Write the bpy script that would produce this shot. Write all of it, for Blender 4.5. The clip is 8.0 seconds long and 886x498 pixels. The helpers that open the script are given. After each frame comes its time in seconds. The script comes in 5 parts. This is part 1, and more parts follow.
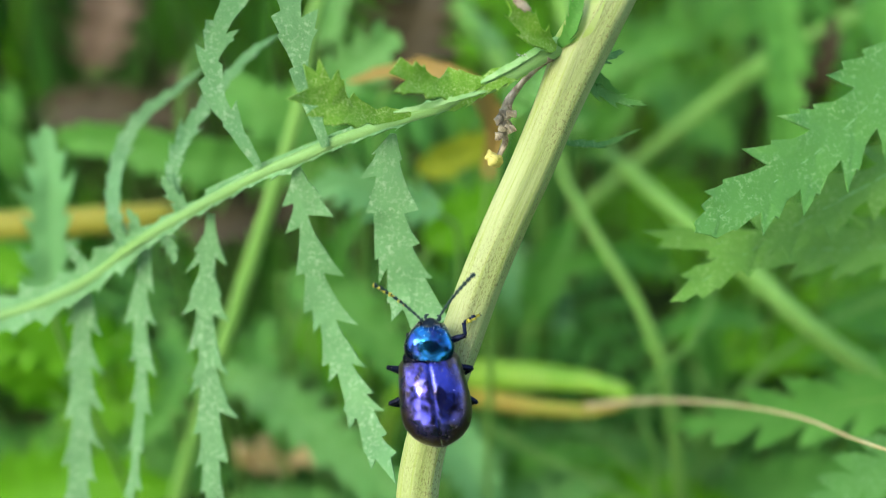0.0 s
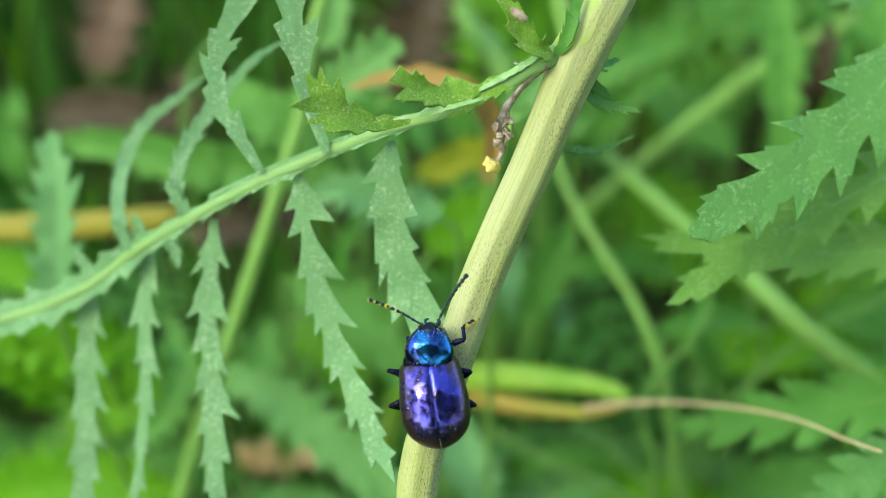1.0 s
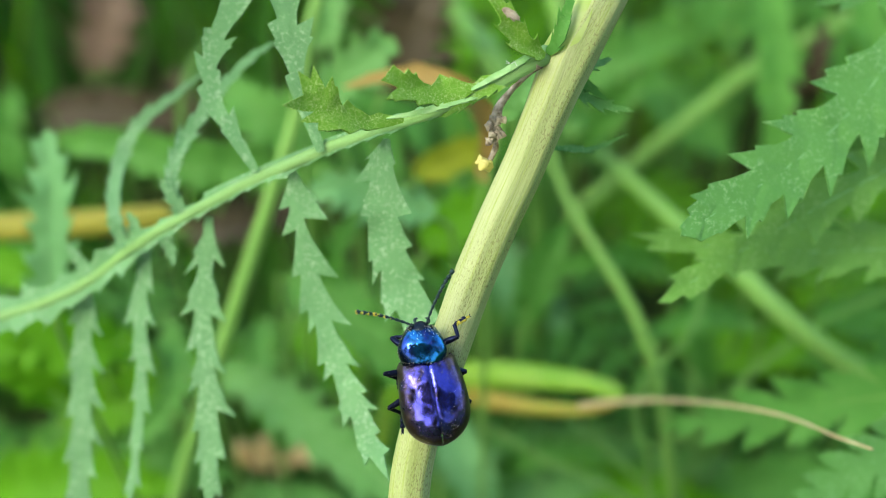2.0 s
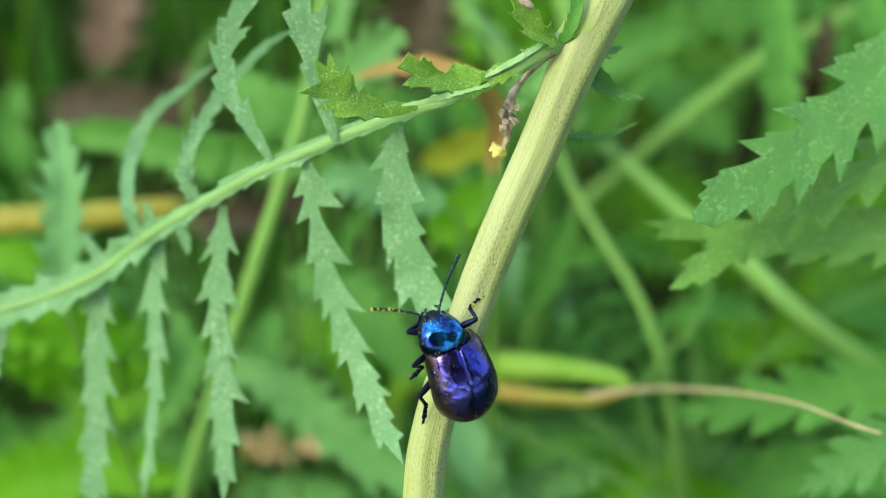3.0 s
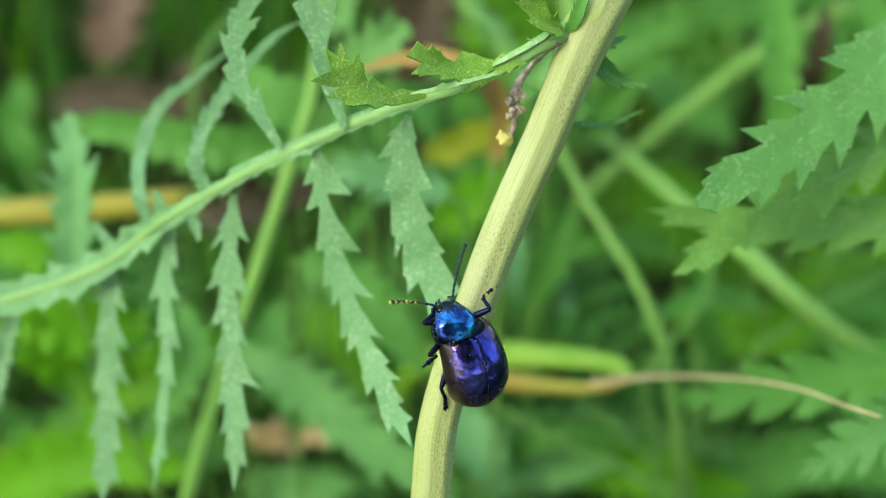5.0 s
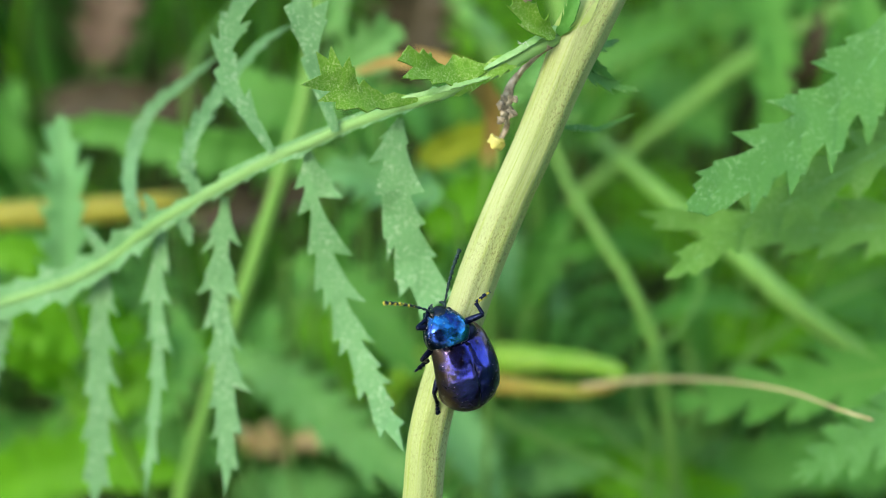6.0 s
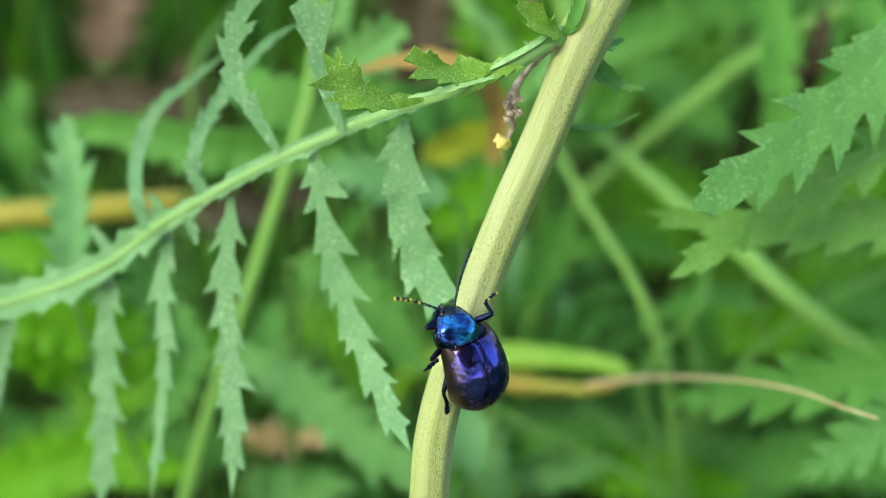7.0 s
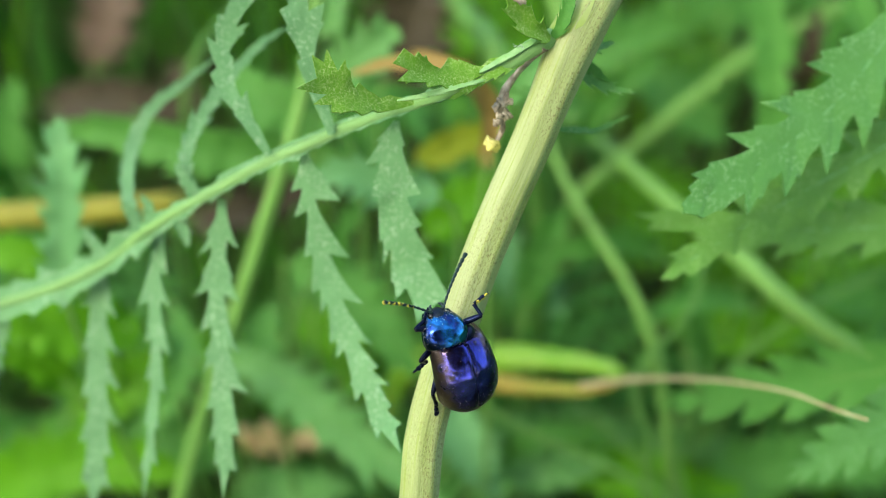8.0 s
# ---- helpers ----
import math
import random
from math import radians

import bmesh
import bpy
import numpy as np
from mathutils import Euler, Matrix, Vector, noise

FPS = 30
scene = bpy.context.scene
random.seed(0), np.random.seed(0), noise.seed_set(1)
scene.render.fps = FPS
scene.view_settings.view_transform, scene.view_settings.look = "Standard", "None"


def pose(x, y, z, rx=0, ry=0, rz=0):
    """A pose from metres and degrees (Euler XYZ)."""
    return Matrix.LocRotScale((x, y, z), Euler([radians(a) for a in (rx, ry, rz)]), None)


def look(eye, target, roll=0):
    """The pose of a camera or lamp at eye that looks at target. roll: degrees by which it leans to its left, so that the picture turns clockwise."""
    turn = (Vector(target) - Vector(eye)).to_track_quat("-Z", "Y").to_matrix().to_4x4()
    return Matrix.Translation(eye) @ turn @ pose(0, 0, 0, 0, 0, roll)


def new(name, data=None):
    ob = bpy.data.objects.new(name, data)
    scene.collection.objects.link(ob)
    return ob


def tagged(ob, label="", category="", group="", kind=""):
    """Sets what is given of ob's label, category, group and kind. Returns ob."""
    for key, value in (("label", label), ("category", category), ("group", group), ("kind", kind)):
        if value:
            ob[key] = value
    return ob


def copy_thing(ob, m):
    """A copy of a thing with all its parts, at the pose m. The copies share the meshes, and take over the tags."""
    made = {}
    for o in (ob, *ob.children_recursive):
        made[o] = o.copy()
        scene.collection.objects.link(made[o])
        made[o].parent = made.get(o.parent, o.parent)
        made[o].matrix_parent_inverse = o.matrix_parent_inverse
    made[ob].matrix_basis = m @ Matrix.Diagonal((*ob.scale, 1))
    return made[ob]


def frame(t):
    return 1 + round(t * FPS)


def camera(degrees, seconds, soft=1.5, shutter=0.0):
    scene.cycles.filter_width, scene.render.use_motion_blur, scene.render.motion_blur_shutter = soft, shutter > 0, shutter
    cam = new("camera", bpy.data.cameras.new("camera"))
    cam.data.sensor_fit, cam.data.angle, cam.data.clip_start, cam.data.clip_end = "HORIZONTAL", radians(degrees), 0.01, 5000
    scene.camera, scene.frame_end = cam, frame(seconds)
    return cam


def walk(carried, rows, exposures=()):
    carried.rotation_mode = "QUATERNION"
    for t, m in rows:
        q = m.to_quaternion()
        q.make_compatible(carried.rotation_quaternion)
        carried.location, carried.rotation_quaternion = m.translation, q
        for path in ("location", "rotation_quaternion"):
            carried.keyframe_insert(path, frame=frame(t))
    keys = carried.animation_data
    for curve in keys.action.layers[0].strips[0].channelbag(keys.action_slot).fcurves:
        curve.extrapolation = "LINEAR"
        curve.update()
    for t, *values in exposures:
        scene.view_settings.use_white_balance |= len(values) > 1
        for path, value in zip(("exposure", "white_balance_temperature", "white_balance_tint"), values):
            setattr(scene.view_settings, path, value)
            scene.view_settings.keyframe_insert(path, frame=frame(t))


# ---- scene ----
# Camera: held in front of a leaning tansy stem, drawing back slowly.
LENS = 45.0
# The plane of the stem: x across, y up the slope, z towards the eye, in millimetres.
SLOPE = pose(0, 0, 0.15, 45, 0, 0)
MM = 0.001
cam = camera(LENS, 8.0, soft=0.6)
cam.data.dof.use_dof = True
cam.data.dof.focus_distance = 0.0777
cam.data.dof.aperture_fstop = 16.0
cam.data.dof.aperture_blades = 0
# seconds, then millimetres in the plane of the stem, then degrees
ROWS = [
    (0.0, 0.00, 0.00, 75.71, 0.238, 0.299, 0.245),
    (0.5, -0.56, -0.54, 76.07, 0.210, 0.462, 0.168),
    (1.0, 0.30, 0.25, 77.15, 0.293, 0.453, 0.255),
    (1.5, 1.16, 0.38, 77.49, 0.281, 0.415, 0.339),
    (3.0, -0.48, -0.76, 78.48, 0.174, 0.266, 0.141),
    (3.5, 0.58, -1.51, 78.57, 0.083, 0.172, 0.076),
    (4.0, -0.02, -1.49, 78.75, 0.051, 0.157, 0.039),
    (5.5, -1.53, -1.81, 80.30, 0.122, -0.013, 0.003),
    (6.0, -1.02, -1.53, 79.88, 0.157, -0.140, -0.015),
    (6.5, -0.63, -0.06, 79.99, -0.000, -0.000, -0.000),
    (7.0, -1.32, -1.20, 79.91, -0.083, -0.017, -0.093),
    (7.5, -0.53, -0.67, 80.29, -0.035, -0.094, -0.099),
    (8.0, -0.61, -1.08, 80.16, -0.046, -0.066, -0.112),
]


def on_slope(x, y, z, rx=0, ry=0, rz=0):
    """A pose given in the stem's plane, in millimetres."""
    return SLOPE @ pose(x * MM, y * MM, z * MM, rx, ry, rz)


walk(cam, [(t, on_slope(x, y, z, rx, ry, rz)) for t, x, y, z, rx, ry, rz in ROWS],
     exposures=((0.0, 1.95, 7050, 2), (8.0, 1.95, 7050, 2)))

# ---------------------------------------------------------------- light
world = bpy.data.worlds.new("sky")
scene.world = world
world.use_nodes = True
nt = world.node_tree
sky = nt.nodes.new("ShaderNodeTexSky")
sky.sky_type = "NISHITA"
sky.sun_disc = False
sky.sun_elevation = radians(49)
sky.sun_rotation = radians(231)
sky.air_density, sky.dust_density, sky.ozone_density = 1.0, 3.0, 1.0
nt.links.new(sky.outputs[0], nt.nodes["Background"].inputs[0])
nt.nodes["Background"].inputs[1].default_value = 0.15

sun = new("sun", bpy.data.lights.new("sun", "SUN"))
sun.data.energy = 0.7
sun.data.angle = radians(35)
sun.data.color = (1.0, 0.96, 0.88)
sun.matrix_world = look((-0.75, -0.6, 1.1), (0, 0, 0))


# ---------------------------------------------------------------- materials
def shader(name, rough=0.5, metal=0.0, spec=0.5):
    m = bpy.data.materials.new(name)
    m.use_nodes = True
    b = m.node_tree.nodes["Principled BSDF"]
    b.inputs["Roughness"].default_value = rough
    b.inputs["Metallic"].default_value = metal
    b.inputs["Specular IOR Level"].default_value = spec
    return m, m.node_tree, b


def coords(t, sx=1.0, sy=1.0, sz=1.0, space="Object"):
    c = t.nodes.new("ShaderNodeTexCoord")
    mp = t.nodes.new("ShaderNodeMapping")
    mp.inputs["Scale"].default_value = (sx, sy, sz)
    t.links.new(c.outputs[space], mp.inputs["Vector"])
    return mp.outputs["Vector"]


def grain(t, vec, scale, detail=3.0, rough=0.55):
    n = t.nodes.new("ShaderNodeTexNoise")
    n.inputs["Scale"].default_value = scale
    n.inputs["Detail"].default_value = detail
    n.inputs["Roughness"].default_value = rough
    t.links.new(vec, n.inputs["Vector"])
    return n.outputs["Fac"]


def ramp(t, fac, stops):
    r = t.nodes.new("ShaderNodeValToRGB")
    el = r.color_ramp.elements
    while len(el) < len(stops):
        el.new(0.5)
    for e, (p, c) in zip(el, stops):
        e.position, e.color = p, (*c, 1)
    t.links.new(fac, r.inputs["Fac"])
    return r.outputs["Color"]


def blend(t, fac, a, b, mode="MIX"):
    n = t.nodes.new("ShaderNodeMix")
    n.data_type, n.blend_type = "RGBA", mode
    for sock, v in ((n.inputs["Factor"], fac), (n.inputs["A"], a), (n.inputs["B"], b)):
        if isinstance(v, bpy.types.NodeSocket):
            t.links.new(v, sock)
        else:
            sock.default_value = v if isinstance(v, float) else (*v, 1)
    return n.outputs["Result"]


def bumped(t, b, height, strength, distance):
    n = t.nodes.new("ShaderNodeBump")
    n.inputs["Strength"].default_value = strength
    n.inputs["Distance"].default_value = distance
    t.links.new(height, n.inputs["Height"])
    t.links.new(n.outputs[0], b.inputs["Normal"])


def leaf_mat(name, dark, light, fleck, amount=0.5, thin=0.3, rough=0.55, size=1.0, net=0.0):
    """A leaf: two greens in broad patches, pale flecks (glands and hairs), fine relief, some light let through."""
    m, t, b = shader(name, rough, 0, 0.22)
    v = coords(t)
    broad = grain(t, v, 170 / size, 3)
    col = blend(t, broad, dark, light)
    info = t.nodes.new("ShaderNodeObjectInfo")
    hue = t.nodes.new("ShaderNodeHueSaturation")
    vary = t.nodes.new("ShaderNodeMapRange")
    vary.inputs["To Min"].default_value, vary.inputs["To Max"].default_value = 0.92, 1.10
    t.links.new(info.outputs["Random"], vary.inputs["Value"])
    t.links.new(vary.outputs[0], hue.inputs["Value"])
    t.links.new(col, hue.inputs["Color"])
    fine = grain(t, v, 2900 / size, 3, 0.65)
    spots = ramp(t, fine, [(0.50, (0, 0, 0)), (0.68, (amount, amount, amount))])
    patch = ramp(t, grain(t, v, 420 / size, 2), [(0.38, (0.15, 0.15, 0.15)), (0.62, (1, 1, 1))])
    col = blend(t, blend(t, 1.0, spots, patch, "MULTIPLY"), hue.outputs[0], fleck)
    if net:
        warp = t.nodes.new("ShaderNodeVectorMath")
        warp.operation = "MULTIPLY_ADD"
        warp.inputs[1].default_value = (0.0003, 0.0003, 0.0003)
        tint = t.nodes.new("ShaderNodeTexNoise")
        tint.inputs["Scale"].default_value = 1800
        t.links.new(v, tint.inputs["Vector"])
        t.links.new(tint.outputs["Color"], warp.inputs[0])
        t.links.new(v, warp.inputs[2])
        mesh = t.nodes.new("ShaderNodeTexVoronoi")
        mesh.feature = "DISTANCE_TO_EDGE"
        mesh.inputs["Scale"].default_value = 2100
        t.links.new(warp.outputs[0], mesh.inputs["Vector"])
        col = blend(t, ramp(t, mesh.outputs["Distance"], [(0.0, (net, net, net)), (0.10, (0, 0, 0))]), col, fleck)
    t.links.new(col, b.inputs["Base Color"])
    bumped(t, b, grain(t, v, 1300 / size, 4, 0.6), 0.5, 0.0003 * size)
    tr = t.nodes.new("ShaderNodeBsdfTranslucent")
    t.links.new(blend(t, 1.0, col, (0.9, 1.0, 0.35), "MULTIPLY"), tr.inputs["Color"])
    mx = t.nodes.new("ShaderNodeMixShader")
    mx.inputs[0].default_value = thin
    t.links.new(b.outputs[0], mx.inputs[1])
    t.links.new(tr.outputs[0], mx.inputs[2])
    t.links.new(mx.outputs[0], t.nodes["Material Output"].inputs["Surface"])
    return m


def plain_mat(name, a, c, scale, rough=0.6, metal=0.0, relief=0.3, depth=0.0001, spec=0.4):
    m, t, b = shader(name, rough, metal, spec)
    v = coords(t)
    n = grain(t, v, scale, 4)
    f = ramp(t, n, [(0.35, (0, 0, 0)), (0.65, (1, 1, 1))])
    t.links.new(blend(t, f, a, c), b.inputs["Base Color"])
    bumped(t, b, grain(t, v, scale * 4, 3), relief, depth)
    return m


def stem_mat(name, pale, green, dark, lines=1.0):
    """A ribbed stalk: streaks run with it (uv: u round, v along in mm); dark flecks lie thickest on one flank."""
    m, t, b = shader(name, 0.55, 0, 0.3)
    uv = t.nodes.new("ShaderNodeTexCoord").outputs["UV"]
    streak = grain(t, coords(t, 60, 0.10, 1, "UV"), 1.0, 5, 0.65)
    col = ramp(t, streak, [(0.30, green), (0.50, pale), (0.64, pale), (0.80, green)])
    broad = grain(t, coords(t, 2.2, 0.05, 1, "UV"), 1.0, 2)
    col = blend(t, ramp(t, broad, [(0.42, (0, 0, 0)), (0.66, (0.6, 0.6, 0.6))]), col, green)
    split = t.nodes.new("ShaderNodeSeparateXYZ")
    t.links.new(uv, split.inputs[0])
    flank = ramp(t, split.outputs[0], [(0.0, (0.6, 0.6, 0.6)), (0.06, (0.85, 0.85, 0.85)), (0.21, (0.9, 0.9, 0.9)), (0.30, (0.45, 0.45, 0.45)), (0.6, (0.3, 0.3, 0.3))])
    flecks = grain(t, coords(t, 80, 3.2, 1, "UV"), 1.0, 3, 0.7)
    zone = grain(t, coords(t, 6, 0.13, 1, "UV"), 1.0, 2)
    mask = blend(t, 1.0, ramp(t, flecks, [(0.52, (0, 0, 0)), (0.60, (lines, lines, lines))]),
                 ramp(t, zone, [(0.36, (0.1, 0.1, 0.1)), (0.58, (1, 1, 1))]), "MULTIPLY")
    mask = blend(t, 1.0, mask, flank, "MULTIPLY")
    col = blend(t, mask, col, dark)
    hairs = grain(t, coords(t, 150, 1.3, 1, "UV"), 1.0, 3, 0.7)
    shine = 0.35 * lines
    col = blend(t, ramp(t, hairs, [(0.56, (0, 0, 0)), (0.70, (shine, shine, shine))]), col, tuple(min(0.62, c * 1.5 + 0.06) for c in pale))
    t.links.new(col, b.inputs["Base Color"])
    bumped(t, b, grain(t, coords(t, 44, 0.3, 1, "UV"), 1.0, 4), 0.5, 0.00015)
    return m


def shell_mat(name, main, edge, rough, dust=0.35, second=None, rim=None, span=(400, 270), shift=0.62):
    """Beetle shell: coloured metal with pits, scratches and specks of pollen. Patches of main, edge and second imitate
    broken reflections; rim: the duller bronze along sides and tail, with the dark reflections there painted in.
    """
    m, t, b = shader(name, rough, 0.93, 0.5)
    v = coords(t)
    # light and dark patches paint in a reflected sky broken by something dark
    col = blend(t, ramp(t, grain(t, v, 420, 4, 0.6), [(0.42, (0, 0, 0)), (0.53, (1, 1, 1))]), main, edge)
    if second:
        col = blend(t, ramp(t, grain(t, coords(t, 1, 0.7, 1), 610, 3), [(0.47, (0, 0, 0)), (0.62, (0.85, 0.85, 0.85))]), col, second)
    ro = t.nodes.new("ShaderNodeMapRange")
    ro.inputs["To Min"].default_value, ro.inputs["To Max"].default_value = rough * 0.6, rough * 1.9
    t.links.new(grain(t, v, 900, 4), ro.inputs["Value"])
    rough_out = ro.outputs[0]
    # duller colour of the margins, with their dark reflections painted into it
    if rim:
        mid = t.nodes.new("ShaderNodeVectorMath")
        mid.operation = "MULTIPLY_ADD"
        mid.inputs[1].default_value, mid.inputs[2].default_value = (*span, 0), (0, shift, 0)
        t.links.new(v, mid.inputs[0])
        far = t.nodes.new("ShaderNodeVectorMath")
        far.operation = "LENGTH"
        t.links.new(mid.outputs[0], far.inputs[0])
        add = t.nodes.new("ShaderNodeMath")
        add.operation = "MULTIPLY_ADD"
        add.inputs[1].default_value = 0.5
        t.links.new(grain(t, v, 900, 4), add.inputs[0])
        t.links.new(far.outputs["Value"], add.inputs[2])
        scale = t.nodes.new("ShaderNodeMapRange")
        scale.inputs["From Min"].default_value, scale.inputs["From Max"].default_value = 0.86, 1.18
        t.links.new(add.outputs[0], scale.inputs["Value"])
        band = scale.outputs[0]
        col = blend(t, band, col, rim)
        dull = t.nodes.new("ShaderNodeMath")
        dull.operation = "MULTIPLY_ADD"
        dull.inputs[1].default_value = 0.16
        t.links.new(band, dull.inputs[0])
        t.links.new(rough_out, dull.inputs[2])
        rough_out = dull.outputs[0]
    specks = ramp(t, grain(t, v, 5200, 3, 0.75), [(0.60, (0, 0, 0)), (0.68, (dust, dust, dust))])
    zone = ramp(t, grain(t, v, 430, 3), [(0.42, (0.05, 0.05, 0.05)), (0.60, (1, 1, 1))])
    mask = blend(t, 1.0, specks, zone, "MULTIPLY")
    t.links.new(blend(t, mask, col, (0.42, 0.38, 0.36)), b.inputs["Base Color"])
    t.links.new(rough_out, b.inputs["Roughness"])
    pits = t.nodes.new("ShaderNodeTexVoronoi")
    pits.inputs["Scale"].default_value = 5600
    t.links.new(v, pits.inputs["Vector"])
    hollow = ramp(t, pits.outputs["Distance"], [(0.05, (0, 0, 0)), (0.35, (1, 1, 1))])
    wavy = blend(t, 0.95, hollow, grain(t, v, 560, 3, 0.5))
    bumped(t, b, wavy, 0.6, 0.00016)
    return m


LEAF_PALE = leaf_mat("leaf_pale", (0.11, 0.285, 0.105), (0.185, 0.40, 0.172), (0.43, 0.63, 0.41), 0.64, 0.22)
LEAF_OLIVE = leaf_mat("leaf_olive", (0.115, 0.30, 0.022), (0.18, 0.39, 0.04), (0.46, 0.62, 0.27), 0.65, 0.2, size=0.55, net=0.16)
LEAF_LOWER = leaf_mat("leaf_lower", (0.105, 0.275, 0.045), (0.15, 0.36, 0.07), (0.38, 0.56, 0.25), 0.35, 0.15)
LEAF_FRESH = leaf_mat("leaf_fresh", (0.09, 0.275, 0.058), (0.135, 0.365, 0.092), (0.42, 0.62, 0.33), 0.4, 0.22)
LEAF_MID = leaf_mat("leaf_mid", (0.064, 0.225, 0.034), (0.106, 0.33, 0.056), (0.26, 0.45, 0.15), 0.25, 0.3)
# Deep green of grass and plants; shaded leaves have their shade in this colour.
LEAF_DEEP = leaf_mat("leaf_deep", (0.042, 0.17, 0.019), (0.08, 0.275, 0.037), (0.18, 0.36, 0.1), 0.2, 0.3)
LEAF_BRIGHT = leaf_mat("leaf_bright", (0.08, 0.29, 0.006), (0.14, 0.42, 0.012), (0.3, 0.5, 0.1), 0.2, 0.4)
LEAF_BLUISH = leaf_mat("leaf_bluish", (0.11, 0.31, 0.105), (0.16, 0.40, 0.145), (0.42, 0.6, 0.38), 0.2, 0.25)
LEAF_YELLOW = leaf_mat("leaf_yellow", (0.25, 0.32, 0.012), (0.33, 0.40, 0.02), (0.5, 0.5, 0.2), 0.2, 0.35)
LEAF_ORANGE = leaf_mat("leaf_orange", (0.34, 0.22, 0.06), (0.44, 0.32, 0.10), (0.5, 0.4, 0.3), 0.2, 0.3)
STEM = stem_mat("stem_pale", (0.36, 0.42, 0.195), (0.25, 0.34, 0.055), (0.145, 0.135, 0.035), 0.95)
RACHIS = stem_mat("rachis_green", (0.20, 0.39, 0.13), (0.175, 0.36, 0.08), (0.1, 0.2, 0.03), 0.5)
STALK = stem_mat("stalk_green", (0.16, 0.34, 0.07), (0.11, 0.28, 0.035), (0.1, 0.2, 0.03), 0.2)
STALK_YELLOW = stem_mat("stalk_yellow", (0.28, 0.27, 0.035), (0.22, 0.22, 0.02), (0.2, 0.12, 0.02), 0.3)
LEAF_BROWN = leaf_mat("leaf_brown", (0.085, 0.06, 0.038), (0.15, 0.105, 0.07), (0.25, 0.19, 0.13), 0.3, 0.2)
# Extra dark green for the unseen bush, so that it reflects dark.
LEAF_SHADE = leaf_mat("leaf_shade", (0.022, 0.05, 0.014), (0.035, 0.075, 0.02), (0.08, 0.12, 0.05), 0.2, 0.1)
# Dark brown for leaves that fill gaps: the shade there is in their colour.
LEAF_GAP_DARK = leaf_mat("leaf_gap_dark", (0.035, 0.03, 0.014), (0.06, 0.048, 0.022), (0.1, 0.08, 0.04), 0.3, 0.15)
# Darker copy of STALK: the shade on deeper stalks is in its colour.
STALK_SHADED = stem_mat("stalk_shaded", (0.10, 0.25, 0.045), (0.075, 0.20, 0.025), (0.07, 0.15, 0.02), 0.2)
STRAW = plain_mat("straw", (0.50, 0.43, 0.24), (0.38, 0.31, 0.15), 900, 0.6)
DRY_BROWN = plain_mat("dry_brown", (0.15, 0.115, 0.07), (0.50, 0.44, 0.33), 1300, 0.8, 0, 0.6, 0.0003)
VEIN = plain_mat("leaf_vein", (0.15, 0.37, 0.11), (0.19, 0.42, 0.15), 700, 0.6)
SHEATH = plain_mat("node_sheath", (0.26, 0.39, 0.06), (0.33, 0.43, 0.14), 420, 0.5)
FOLD_PALE = plain_mat("folded_margin", (0.17, 0.38, 0.10), (0.25, 0.45, 0.18), 1500, 0.6)
FLUFF = plain_mat("fluff", (0.40, 0.48, 0.42), (0.5, 0.55, 0.5), 900, 0.8)
PETAL = plain_mat("petal_yellow", (0.60, 0.56, 0.15), (0.52, 0.47, 0.14), 900, 0.6)
POD_GREEN = plain_mat("pod_green", (0.13, 0.31, 0.015), (0.21, 0.37, 0.05), 160, 0.45)
POD_YELLOW = plain_mat("pod_yellow", (0.23, 0.27, 0.03), (0.32, 0.21, 0.05), 130, 0.5)
HUSK = plain_mat("husk", (0.40, 0.29, 0.10), (0.60, 0.48, 0.25), 500, 0.7)
BARK = plain_mat("bark", (0.075, 0.05, 0.036), (0.14, 0.095, 0.07), 120, 0.85, 0, 0.8, 0.001)
SOIL = plain_mat("soil", (0.026, 0.022, 0.011), (0.024, 0.055, 0.009), 45, 0.95, 0, 0.8, 0.004, 0.1)
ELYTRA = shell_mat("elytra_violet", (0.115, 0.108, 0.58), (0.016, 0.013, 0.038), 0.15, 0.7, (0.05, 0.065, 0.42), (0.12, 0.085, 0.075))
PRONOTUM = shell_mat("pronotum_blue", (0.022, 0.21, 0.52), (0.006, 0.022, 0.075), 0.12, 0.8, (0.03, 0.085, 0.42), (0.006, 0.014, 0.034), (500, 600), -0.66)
HEAD = shell_mat("head_blueblack", (0.010, 0.018, 0.035), (0.03, 0.045, 0.05), 0.35, 0.8)
LIMB = shell_mat("limb_blueblack", (0.010, 0.016, 0.05), (0.006, 0.008, 0.02), 0.3, 0.3)
FEELER = plain_mat("feeler_dark_teal", (0.010, 0.03, 0.03), (0.02, 0.05, 0.05), 900, 0.35, 0.4)
POLLEN = plain_mat("pollen_yellow", (0.34, 0.31, 0.02), (0.46, 0.42, 0.06), 2500, 0.8)
DUST = plain_mat("dust", (0.42, 0.40, 0.38), (0.26, 0.25, 0.22), 2500, 0.8)
EYE_BLACK = plain_mat("eye_black", (0.006, 0.006, 0.008), (0.012, 0.012, 0.014), 900, 0.15)


